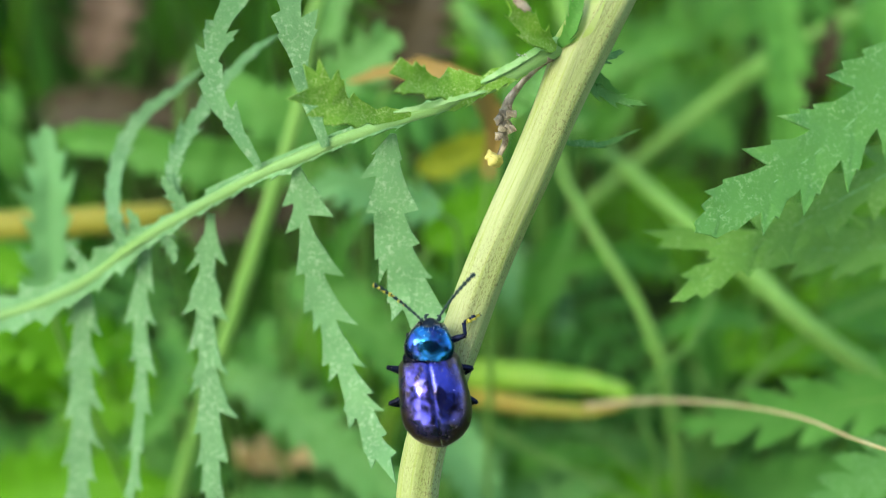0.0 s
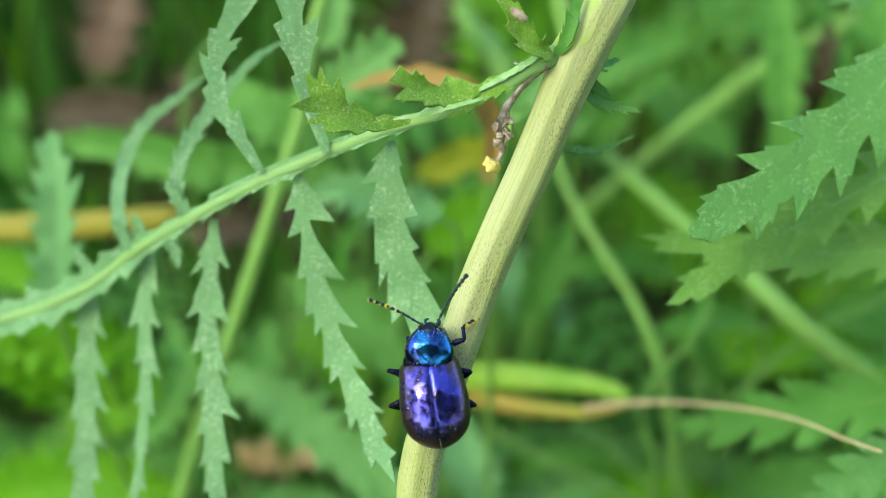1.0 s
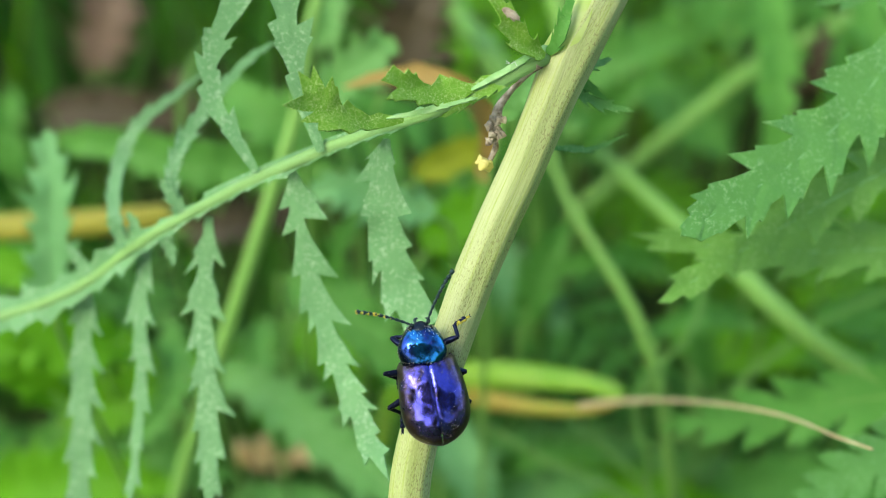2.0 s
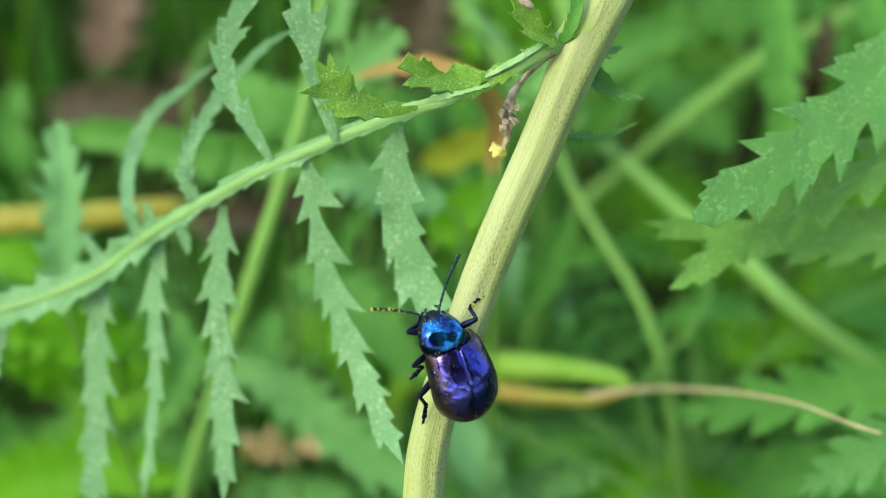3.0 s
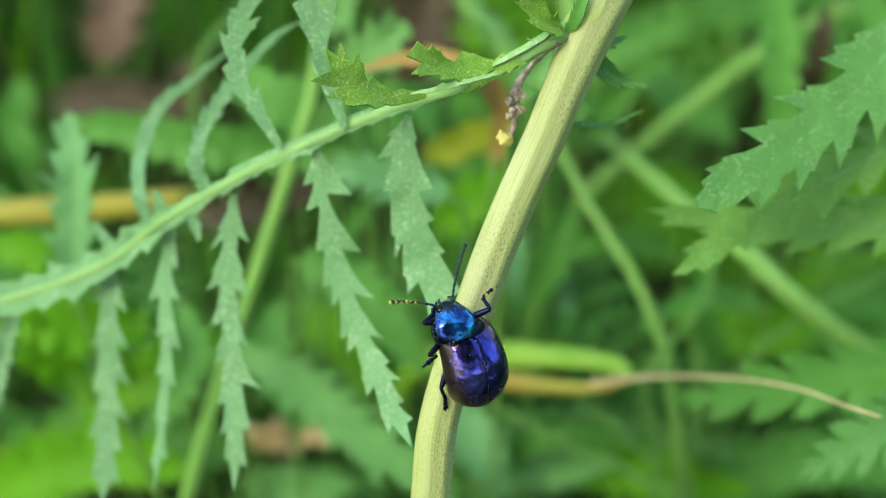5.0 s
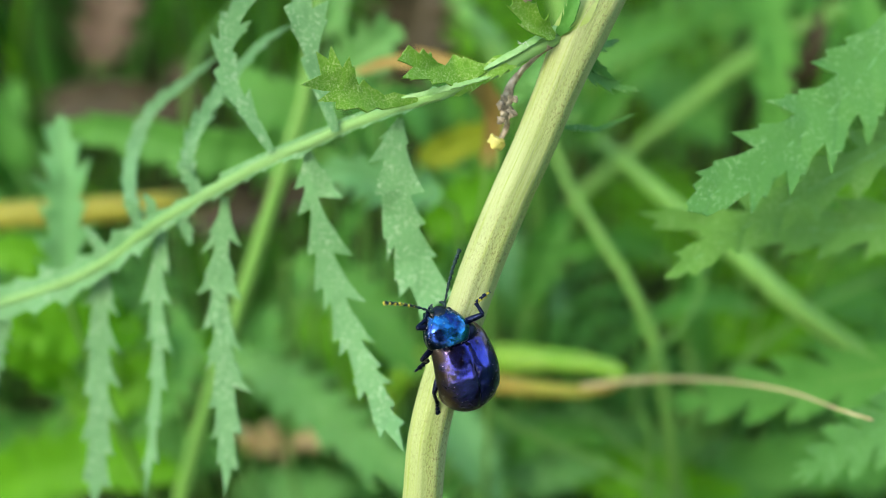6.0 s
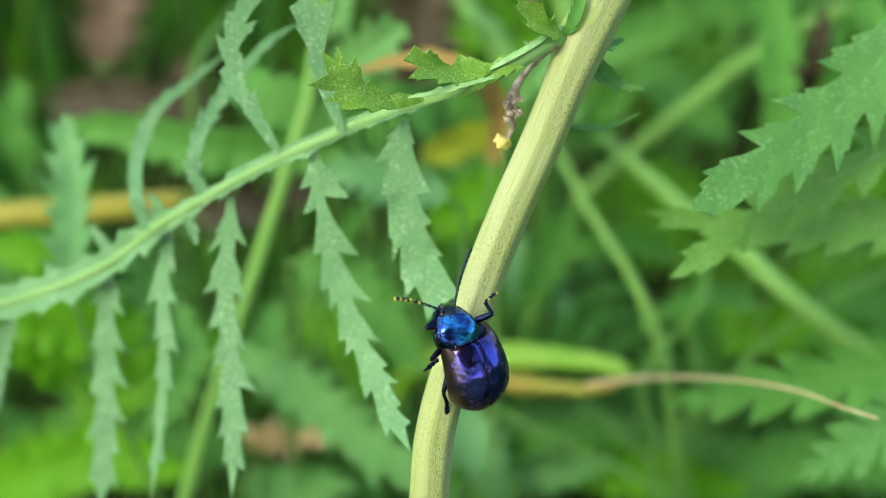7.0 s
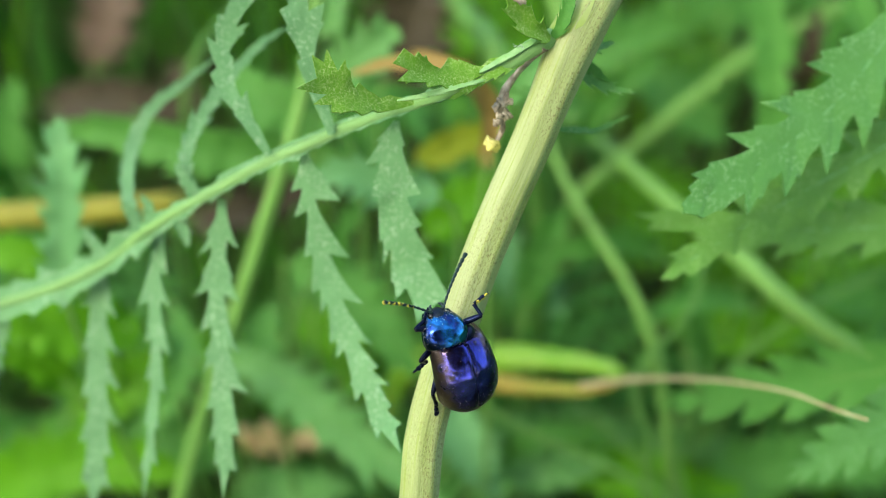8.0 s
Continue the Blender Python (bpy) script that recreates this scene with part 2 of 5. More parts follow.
# ---------------------------------------------------------------- mesh helpers
def spline(pts, n):
    """Points evenly spaced on a smooth curve through pts."""
    p = [Vector(q) for q in pts]
    p = [2 * p[0] - p[1], *p, 2 * p[-1] - p[-2]]
    fine = []
    for i in range(1, len(p) - 2):
        a, b, c, d = p[i - 1], p[i], p[i + 1], p[i + 2]
        t1 = max((b - a).length, 1e-6) ** 0.5
        t2 = t1 + max((c - b).length, 1e-6) ** 0.5
        t3 = t2 + max((d - c).length, 1e-6) ** 0.5
        for k in range(16):
            u = t1 + (t2 - t1) * k / 16
            e, f, g = a.lerp(b, u / t1), b.lerp(c, (u - t1) / (t2 - t1)), c.lerp(d, (u - t2) / (t3 - t2))
            fine.append((e.lerp(f, u / t2)).lerp(f.lerp(g, (u - t1) / (t3 - t1)), (u - t1) / (t2 - t1)))
    fine.append(p[-2])
    acc = [0.0]
    for a, b in zip(fine, fine[1:]):
        acc.append(acc[-1] + (b - a).length)
    out, j = [], 0
    for i in range(n):
        s = acc[-1] * i / (n - 1)
        while j < len(acc) - 2 and acc[j + 1] < s:
            j += 1
        u = (s - acc[j]) / max(acc[j + 1] - acc[j], 1e-9)
        out.append(fine[j].lerp(fine[j + 1], min(max(u, 0), 1)))
    return out, acc[-1]


def thing(name, base, label, category, group="", kind=""):
    ob = new(name)
    ob.location = base
    ob.empty_display_size = 0.005
    return tagged(ob, label, category, group, kind)


def part(name, bm, material, parent, label="", thick=0.0, smooth=True, place=None):
    """One mesh object under a thing; its mesh is given in the world, or with place in the parent's space."""
    me = bpy.data.meshes.new(name)
    o = Vector((0, 0, 0))
    if place is None:
        q = parent
        while q is not None:
            o += q.location
            q = q.parent
        bmesh.ops.translate(bm, verts=bm.verts, vec=-o)
    bm.to_mesh(me)
    bm.free()
    for m in material if isinstance(material, (list, tuple)) else (material,):
        me.materials.append(m)
    if smooth:
        me.polygons.foreach_set("use_smooth", [True] * len(me.polygons))
    ob = new(name, me)
    ob.parent = parent
    if place is not None:
        ob.matrix_basis = place
    if thick:
        md = ob.modifiers.new("thickness", "SOLIDIFY")
        md.thickness, md.offset = thick * 0.7, 0
        ob.modifiers.new("crisp_edges", "EDGE_SPLIT").split_angle = radians(75)
    return tagged(ob, label)


def to_world(bm, m=SLOPE):
    """From millimetres in the stem's plane to metres in the world."""
    for v in bm.verts:
        v.co = m @ (v.co * MM)
    return bm


def tube(bm, pts, radii, sides=12, rings=40, ribs=0, rib=0.0, wobble=0.0, seed=0, mat=0, flat=1.0):
    """A stalk along a smooth curve, with lengthwise ribs; the uv runs round and along it."""
    line, length = spline(pts, rings)
    uvl = bm.loops.layers.uv.verify()
    prev, rows = None, []
    rad = [np.interp(i / (rings - 1), np.linspace(0, 1, len(radii)), radii) for i in range(rings)]
    for i, c in enumerate(line):
        tg = (line[min(i + 1, rings - 1)] - line[max(i - 1, 0)]).normalized()
        ref = Vector((0, 0, 1)) if prev is None else prev
        side = tg.cross(ref)
        if side.length < 1e-4:
            side = tg.cross(Vector((1, 0, 0)))
        side.normalize()
        up = side.cross(tg).normalized()
        prev = up
        row = []
        for k in range(sides):
            a = 2 * math.pi * k / sides
            r = rad[i] * (1 + rib * math.cos(ribs * a) + wobble * noise.noise(Vector((k * 0.7, i * 0.22, seed * 3.1))))
            row.append(bm.verts.new(c + side * math.cos(a) * r + up * math.sin(a) * r * flat))
        rows.append(row)
    for i in range(rings - 1):
        for k in range(sides):
            f = bm.faces.new((rows[i][k], rows[i][(k + 1) % sides], rows[i + 1][(k + 1) % sides], rows[i + 1][k]))
            f.material_index = mat
            for lp, (uu, vv) in zip(f.loops, ((k, i), (k + 1, i), (k + 1, i + 1), (k, i + 1))):
                lp[uvl].uv = (uu / sides, vv / (rings - 1) * length + seed * 7)
    for row, flip in ((rows[0], True), (rows[-1], False)):
        f = bm.faces.new(row[::-1] if flip else row)
        f.material_index = mat
    return rows


def leaf_width(s, base, peak, end):
    """Width of a leaflet along its length, 0 to 1."""
    if s < peak:
        return base + (1 - base) * math.sin(s / peak * math.pi / 2)
    return end + (1 - end) * math.cos(min((s - peak) / (1 - peak), 1) * math.pi / 2) ** 0.8


def refine(bm, sizes):
    """Split the inner edges of a flat outline so that it can bend."""
    bmesh.ops.triangulate(bm, faces=bm.faces[:], ngon_method="BEAUTY")
    for k, size in enumerate(sizes):
        long = [e for e in bm.edges if e.calc_length() > size and not e.is_boundary]
        bmesh.ops.subdivide_edges(bm, edges=long, cuts=2 if k == 0 else 1)
        bmesh.ops.triangulate(bm, faces=[f for f in bm.faces if len(f.verts) > 3])


def toothed(bm, pts, width, teeth=10, depth=0.45, face=(0, 0, 1), fold=0.25, base=0.35, peak=0.35, end=0.12, twist=0.0, seed=0, lean=0.7):
    """A leaflet with a saw-toothed margin along a curved midrib, gently folded, its teeth leaning forward."""
    rnd = random.Random(seed)
    n = 49
    line, length = spline(pts, n)
    ds = length / teeth
    out = bmesh.new()
    outline = []
    for sg in (1, -1):
        edge = [(0.0, width * 0.5 * base * 0.5)]
        start = -0.35 if sg > 0 else 0.0
        for i in range(teeth):
            a0 = (i + start + rnd.uniform(-0.12, 0.12)) * ds
            p0, p1 = leaf_width(max(a0, 0) / length, base, peak, end), leaf_width(min(max(a0 + ds, 0) / length, 1), base, peak, end)
            w1 = width * 0.5 * p1 * rnd.uniform(0.78, 1.18)
            inn = width * 0.5 * p0 * (1 - depth)
            inn1 = width * 0.5 * p1 * (1 - depth)
            tip = a0 + ds * (0.72 + lean * rnd.uniform(0.5, 1.0))
            edge += [(a0 + ds * 0.10, inn * 1.02), (a0 + ds * 0.42, inn + (w1 - inn) * 0.30), (a0 + ds * 0.74, inn + (w1 - inn) * 0.62), (tip, w1), (tip - ds * 0.16, inn1 + (w1 - inn1) * 0.66), (a0 + ds * 1.0, inn1 + (w1 - inn1) * 0.14)]
        edge = [e for e in edge if 0 <= e[0] < length * 0.985]
        side = [(a, sg * w) for a, w in edge]
        outline += side + [(length * 1.01, 0.0)] if sg > 0 else side[::-1]
    out.faces.new([out.verts.new((a, w, 0)) for a, w in outline])
    refine(out, (0.9, 0.5) if width > 1.4 else (0.8,))
    new_verts = {}
    for v in out.verts:
        a, w = v.co.x, v.co.y
        q = min(max(a / length, 0), 1) * (n - 1)
        i = min(int(q), n - 2)
        c = line[i].lerp(line[i + 1], q - i)
        tg = (line[min(i + 2, n - 1)] - line[max(i - 1, 0)]).normalized()
        c = c + tg * max(0, a - length)
        side = Vector(face).cross(tg).normalized()
        if twist:
            side = Matrix.Rotation(twist * a / length, 3, tg) @ side
        up = tg.cross(side).normalized()
        d = abs(w)
        lift = fold * d + 0.45 * d * noise.noise(Vector((a * 0.4, 2.0 if w > 0 else -2.0, seed * 1.7))) + 0.05 * min(d, 0.25)
        new_verts[v] = bm.verts.new(c + side * w + up * lift)
    for f in out.faces:
        bm.faces.new([new_verts[v] for v in f.verts])
    out.free()
    bmesh.ops.recalc_face_normals(bm, faces=bm.faces)
    return bm


def toothed_strip(bm, pts, width, teeth=10, depth=0.45, face=(0, 0, 1), fold=0.16, base=0.35, peak=0.35, end=0.12, twist=0.0, seed=0, lean=0.4):
    """A far leaflet, plainer: with a saw-toothed margin along a curved midrib, gently folded, its teeth leaning forward."""
    rnd = random.Random(seed)
    n = teeth * 4 + 1
    line, length = spline(pts, n)
    ds = length / teeth
    rows = []
    for i, c in enumerate(line):
        s = i / (n - 1)
        tg = (line[min(i + 1, n - 1)] - line[max(i - 1, 0)]).normalized()
        up0 = Vector(face)
        side = tg.cross(up0).normalized()
        if twist:
            side = Matrix.Rotation(twist * s, 3, tg) @ side
        up = side.cross(tg).normalized()
        prof = base + (1 - base) * math.sin(min(s / peak, 1) * math.pi / 2) if s < peak else end + (1 - end) * math.cos((s - peak) / (1 - peak) * math.pi / 2) ** 0.8
        k = i % 4
        row = []
        for sg in (-1, 1):
            j = rnd.uniform(0.6, 1.35)
            cut, fw = ((1 - depth, 0.0), (1 - depth * 0.62, 0.15), (1.0, lean), (1 - depth * 0.9, 0.15))[k]
            if k == 2:
                cut *= j
            w = width * 0.5 * prof * cut
            if i == n - 1:
                w, fw = width * 0.02, 0.2
            curl = 0.12 * width * noise.noise(Vector((s * teeth * 0.35, sg * 2.0, seed * 1.7)))
            q = 2 * w / width
            m = c + side * sg * w + tg * fw * ds * (0.4 + 0.6 * prof) + up * (fold * w + curl * q * q)
            h = c + side * sg * w * 0.45 + tg * fw * ds * 0.2 + up * (fold * w * 0.4 + curl * q * q * 0.2 + 0.015 * width)
            row.append((bm.verts.new(m), bm.verts.new(h)))
        rib = bm.verts.new(c - up * 0.02 * width)
        rows.append((row[0][0], row[0][1], rib, row[1][1], row[1][0]))
    for a, b in zip(rows, rows[1:]):
        for k in range(4):
            bm.faces.new((a[k], a[k + 1], b[k + 1], b[k]))
    return bm


def lobed(bm, tip, ahead, across, upper, lower, length, fold=0.12, droop=0.0, seed=0, sinus=0.42, bow=0.0, lean=0.35, wave=0.22):
    """A cut leaf blade. tip: its point; ahead: from the tip down the midrib, which bows aside; lobes on each side: (place along, reach),
    each leaning towards the tip, with small teeth on its long edge."""
    rnd = random.Random(seed)
    tip, ahead, across = Vector(tip), Vector(ahead).normalized(), Vector(across).normalized()
    up = ahead.cross(across).normalized()
    if up.z < 0:
        up = -up
    outline = []
    for sg, lobes in ((1, upper), (-1, lower)):
        e0, i0 = lobes[0][0] + lean * lobes[0][1] * 0.4 + 0.2, lobes[0][1] * sinus * 0.8
        edge = [(0.0, 0.02), (e0 * 0.5, i0 * 0.75), (e0, i0), (e0 * 0.8 + lobes[0][0] * 0.2, i0 + (lobes[0][1] - i0) * 0.4)]
        for i, (s, w) in enumerate(lobes):
            nxt = lobes[i + 1] if i + 1 < len(lobes) else (length + 1.5, w)
            inner = min(w, nxt[1]) * sinus * rnd.uniform(0.85, 1.15)
            end = nxt[0] + lean * nxt[1] * 0.4
            gap = end - s
            edge += [(s - 0.03, w * 0.97), (s + 0.04, w)]
            n = 2 if gap > 2.6 else 1 if gap > 1.2 else 0
            for k in range(n):
                q = (0.42 if n == 1 else 0.24 + 0.27 * k) * rnd.uniform(0.85, 1.15)
                ww = w + (inner - w) * (0.25 * q + 0.75 * q * q)
                edge += [(s + gap * (q - 0.015), ww * 0.95), (s + gap * (q - 0.03), ww * 1.05), (s + gap * (q + 0.02), ww * 1.04)]
            edge += [(s + gap * 0.74, inner + (w - inner) * 0.40), (s + gap * 0.9, inner + (w - inner) * 0.14), (end - 0.03, inner), (end - 0.02, inner + 0.06 * nxt[1]),
                     (end - (end - nxt[0]) * 0.62, inner + (nxt[1] - inner) * 0.45), (end - (end - nxt[0]) * 0.88, inner + (nxt[1] - inner) * 0.78)]
        edge = [e for e in edge if e[0] < length]
        edge.append((length, lobes[-1][1] * 0.4))
        side = [(a, sg * w) for a, w in edge]
        outline += side if sg > 0 else side[:0:-1]
    verts = [bm.verts.new((a, w, 0)) for a, w in outline]
    bm.faces.new(verts)
    refine(bm, (1.3, 0.7))
    for v in bm.verts:
        a, w = v.co.x, v.co.y
        d = abs(w)
        lift = fold * d * d * 0.25 - droop * (length - a) ** 2 / length + wave * d * noise.noise(Vector((a * 0.3, w * 0.15, seed))) + (wave - 0.22) * 0.8 * noise.noise(Vector((a * 0.9, w * 0.9, seed + 5))) + 0.06 * min(d, 0.4) / 0.4
        bend = bow * math.sin(math.pi * min(max(a, 0) / length, 1))
        v.co = tip + ahead * a + across * (w + bend) + up * lift
    bmesh.ops.recalc_face_normals(bm, faces=bm.faces)
    return bm


def lobe_edge(lobes, w0, rnd, belly):
    """One margin from the base to the tip. Each lobe: place and reach of its point, place and reach of the notch before the next, teeth on its long edge."""
    pa, pw = 0.0, w0
    edge = [(pa, pw)]
    for a, w, na, nw, teeth in lobes:
        ln = math.hypot(a - pa, w - pw)
        marks = [0.30 + 0.62 * (k + 1) / (teeth + 1) + rnd.uniform(-0.05, 0.05) for k in range(teeth)]
        for q in sorted([0.12, 0.3, 0.55, 0.8, *marks]):
            ea, ew = pa + (a - pa) * q, pw + (w - pw) * q ** belly
            if q in marks:
                h = 0.055 * ln * rnd.uniform(0.7, 1.3) + 0.04
                edge += [(ea + 0.4 * h, ew + h), (ea + 0.75 * h, ew + 0.25 * h)]
            elif all(abs(q - m) > 0.09 for m in marks):
                edge.append((ea, ew + 0.012 * ln * rnd.uniform(-1, 1)))
        edge += [(a, w), (a * 0.45 + na * 0.55 + 0.02, w * 0.45 + nw * 0.55 - 0.03), (na, nw)]
        pa, pw = na, nw
    return edge


def lobed_leaf(bm, rib, left, right, w0=0.25, belly=1.2, face=(0, 0, 1), fold=0.15, wave=0.3, seed=0, sizes=(0.9, 0.5), vein=0.02):
    """A leaf whose two margins carry lobes of their own, along a curved midrib from base to tip."""
    rnd = random.Random(seed)
    n = 61
    line, length = spline(rib, n)
    veins = [(a - 1.25 * w, a, sg * w) for sg, lobes in ((1, left), (-1, right)) for a, w, *_ in lobes if w > 1.0] if len(sizes) > 2 else []
    up_side = lobe_edge(left, w0, rnd, belly)
    low_side = lobe_edge(right, w0, rnd, belly)
    out = bmesh.new()
    ring = up_side + [(length, 0.0)] + [(a, -w) for a, w in low_side[::-1]]
    out.faces.new([out.verts.new((a, w, 0)) for a, w in ring])
    refine(out, sizes)
    made = {}
    for v in out.verts:
        a, w = v.co.x, v.co.y
        q = min(max(a / length, 0), 1) * (n - 1)
        i = min(int(q), n - 2)
        tg = (line[min(i + 2, n - 1)] - line[max(i - 1, 0)]).normalized()
        c = line[i].lerp(line[i + 1], q - i) + tg * max(0, a - length)
        side = Vector(face).cross(tg).normalized()
        up = tg.cross(side).normalized()
        d = abs(w)
        lift = fold * d + wave * d * noise.noise(Vector((a * 0.45, 2.0 if w > 0 else -2.0, seed * 1.7))) + wave * 0.25 * noise.noise(Vector((a * 1.3, w * 1.3, seed + 5.0))) + vein * min(d, 0.3) / 0.3
        for a0, a1, w1 in veins:
            q = w / w1
            if 0 < q < 0.95:
                lift -= 0.09 * math.exp(-((a - a0 - (a1 - a0) * q) / 0.28) ** 2)
        made[v] = bm.verts.new(c + side * w + up * lift)
    for f in out.faces:
        bm.faces.new([made[v] for v in f.verts])
    out.free()
    bmesh.ops.recalc_face_normals(bm, faces=bm.faces)
    return bm


# ---------------------------------------------------------------- ground
bm = bmesh.new()
rings = [0, 0.02, 0.04, 0.06, 0.08, 0.1, 0.125, 0.15, 0.18, 0.22, 0.26, 0.3, 0.36, 0.44, 0.55, 0.7, 0.9, 1.3, 2, 4, 9, 25, 80]
last = None
for r in rings:
    row = []
    for k in range(56):
        a = 2 * math.pi * k / 56
        x, y = r * math.cos(a), 0.08 + r * math.sin(a)
        row.append(bm.verts.new((x, y, 0.012 * noise.noise(Vector((x * 14, y * 14, 0))) - 0.004)))
    if last:
        for k in range(56):
            bm.faces.new((last[k], last[(k + 1) % 56], row[(k + 1) % 56], row[k]))
    last = row
bmesh.ops.remove_doubles(bm, verts=bm.verts, dist=0.0005)
me = bpy.data.meshes.new("ground")
bm.to_mesh(me)
bm.free()
me.materials.append(SOIL)
me.polygons.foreach_set("use_smooth", [True] * len(me.polygons))
tagged(new("ground", me), "dark damp soil under dense green plants", "ground", kind="structure")


# ---------------------------------------------------------------- the tansy with the beetle
def to_ground(p):
    """The world place under a point of the stem's plane."""
    q = SLOPE @ (Vector(p) * MM)
    return Vector((q.x, q.y, 0))


foot = SLOPE.inverted() @ Vector((-0.012, -0.085, -0.003)) / MM
tansy = thing("tansy_plant", Vector((-0.012, -0.085, 0)), "pale-stemmed tansy plant with feathery green leaves, leaning over the undergrowth", "plant", "tansy plants")
bm = bmesh.new()
tube(bm, [foot, foot * 0.55 + Vector((-1.5, -14, -1)), (-2.4, -19.8, -1.5), (-2.0, -15.5, -1.5), (-0.9, -11.2, -1.5), (0.6, -6.9, -1.5), (2.1, -2.6, -1.5), (4.1, 2.3, -1.4), (5.8, 6.0, -1.4),
          (7.6, 10.3, -1.3), (9.4, 14.6, -1.2), (11.7, 18.8, -1), (14.8, 24.5, 0), (17.7, 31.3, 2), (19.9, 37.4, 3)],
     np.interp(np.linspace(0, 1, 161), [0, 0.083, 0.167, 0.25, 0.333, 0.417, 0.75, 0.833, 0.861, 0.873, 0.884, 0.896, 0.912, 0.96, 1],
               [1.9, 1.75, 1.56, 1.52, 1.5, 1.48, 1.50, 1.58, 1.62, 1.78, 1.93, 1.82, 1.66, 1.4, 1.0]), 42, 210, 7, 0.04, 0.03, 1)
part("stem", to_world(bm), STEM, tansy, "pale yellow-green ribbed stem with brown flecks")

# the compound leaf that springs from the node
RIB = [(7.9, 14.8, -0.4), (6.3, 13.9, 0.4), (3.4, 12.1, 0.6), (0.0, 10.7, -0.4), (-2.5, 10.1, -2), (-4.8, 9.5, -3.6), (-8.0, 8.6, -5.2), (-11.8, 7.2, -6.6), (-15.2, 5.9, -8),
       (-18.9, 4.3, -10), (-22.7, 2.5, -12), (-26.7, 0.4, -14), (-30.5, -2.1, -16), (-36.0, -4.6, -18), (-42.1, -6.3, -20), (-49.3, -8.1, -22), (-58.5, -9.4, -25)]
bm = bmesh.new()
tube(bm, RIB, [0.75, 0.5, 0.45, 0.46, 0.44, 0.46, 0.46, 0.46, 0.42, 0.35, 0.25], 12, 90, 5, 0.06, 0.05, 2, 0, 0.7)
# narrow wing along the rib
wing = bmesh.new()
toothed(wing, RIB[9:], 5.0, 14, 0.42, (0.1, 0.2, 1), 0.1, 0.25, 0.8, 0.6, 0, 5, 0.3)
toothed(wing, RIB[3:11], 1.7, 14, 0.4, (0.1, 0.2, 1), 0.1, 0.7, 0.8, 0.7, 0, 6, 0.3)
leaf = part("compound_leaf", to_world(bm), RACHIS, tansy, "feathery compound leaf with a pale green rib")
part("wing", to_world(wing), LEAF_PALE, leaf, thick=0.00012)


def leaflet(parent, pts, width, teeth, mat=LEAF_PALE, label="", **k):
    bm = bmesh.new()
    toothed(bm, pts, width, teeth, **k)
    if width > 1.6:
        tube(bm, pts, [0.12, 0.10, 0.09, 0.08, 0.06], 8, 60, 0, 0, 0.1, teeth, 0, 0.8)
    return part("leaflet", to_world(bm), mat, parent, label, thick=0.00016)


def lobed_leaflet(rib, left, right, mat=LEAF_PALE, label="", thick=0.00016, vein=-0.07, **k):
    bm = bmesh.new()
    lobed_leaf(bm, rib, left, right, vein=vein, **k)
    return part("leaflet", to_world(bm), mat, leaf, label, thick=thick)


lobed_leaflet([(-4.2, 9.0, -4.7), (-4.3, 8.0, -5.0), (-4.3, 5.0, -5.6), (-3.7, 0.9, -6.6), (-2.4, -2.3, -7.0), (0.0, -5.0, -6.6)],
              [(1.9, 0.8, 2.1, 0.6, 0), (6.0, 1.9, 6.2, 0.7, 0), (8.9, 1.4, 9.0, 0.8, 0), (12.2, 1.2, 11.9, 0.7, 0)],
              [(1.7, 1.6, 1.5, 1.2, 0), (3.4, 2.5, 3.2, 1.2, 0), (5.8, 2.2, 5.9, 1.6, 1), (9.2, 2.3, 9.1, 2.0, 0), (10.7, 2.7, 9.9, 1.6, 0), (11.9, 2.8, 11.9, 2.6, 0), (12.9, 3.4, 12.7, 2.1, 0), (15.4, 3.4, 15.1, 2.2, 0)],
              seed=11, fold=0.06, face=(-0.1, 0.1, 1), belly=1.3)
lobed_leaflet([(-11.8, 6.9, -7.0), (-11.6, 4.6, -7.6), (-11.1, 0.5, -8.6), (-10.3, -3.8, -9.4), (-9.1, -7.6, -9.4), (-7.6, -11.3, -8.8), (-5.9, -14.8, -7.4), (-3.9, -17.4, -5.0)],
              [(4.4, 2.5, 4.1, 0.41, 1), (9.5, 2.4, 8.9, 0.82, 0), (13.9, 2.5, 12.9, 0.9, 0), (17.5, 2.0, 16.7, 0.98, 0), (19.6, 1.8, 19.5, 1.23, 0), (21.4, 2.1, 20.9, 1.23, 0), (23.2, 1.4, 23.2, 0.9, 0), (25.3, 1.4, 25.3, 0.74, 0)],
              [(3.3, 1.6, 3.1, 0.66, 0), (5.4, 1.6, 5.0, 0.41, 0), (8.8, 1.4, 8.7, 0.66, 0), (11.8, 1.5, 11.6, 0.74, 0), (13.5, 1.2, 12.8, 0.41, 0), (16.1, 1.4, 16.0, 0.74, 0), (17.4, 1.4, 17.0, 0.41, 0), (21.4, 1.2, 20.8, 0.33, 1), (25.0, 1.0, 24.5, 0.33, 1)],
              seed=12, fold=0.06, face=(-0.15, 0.1, 1), belly=1.4)
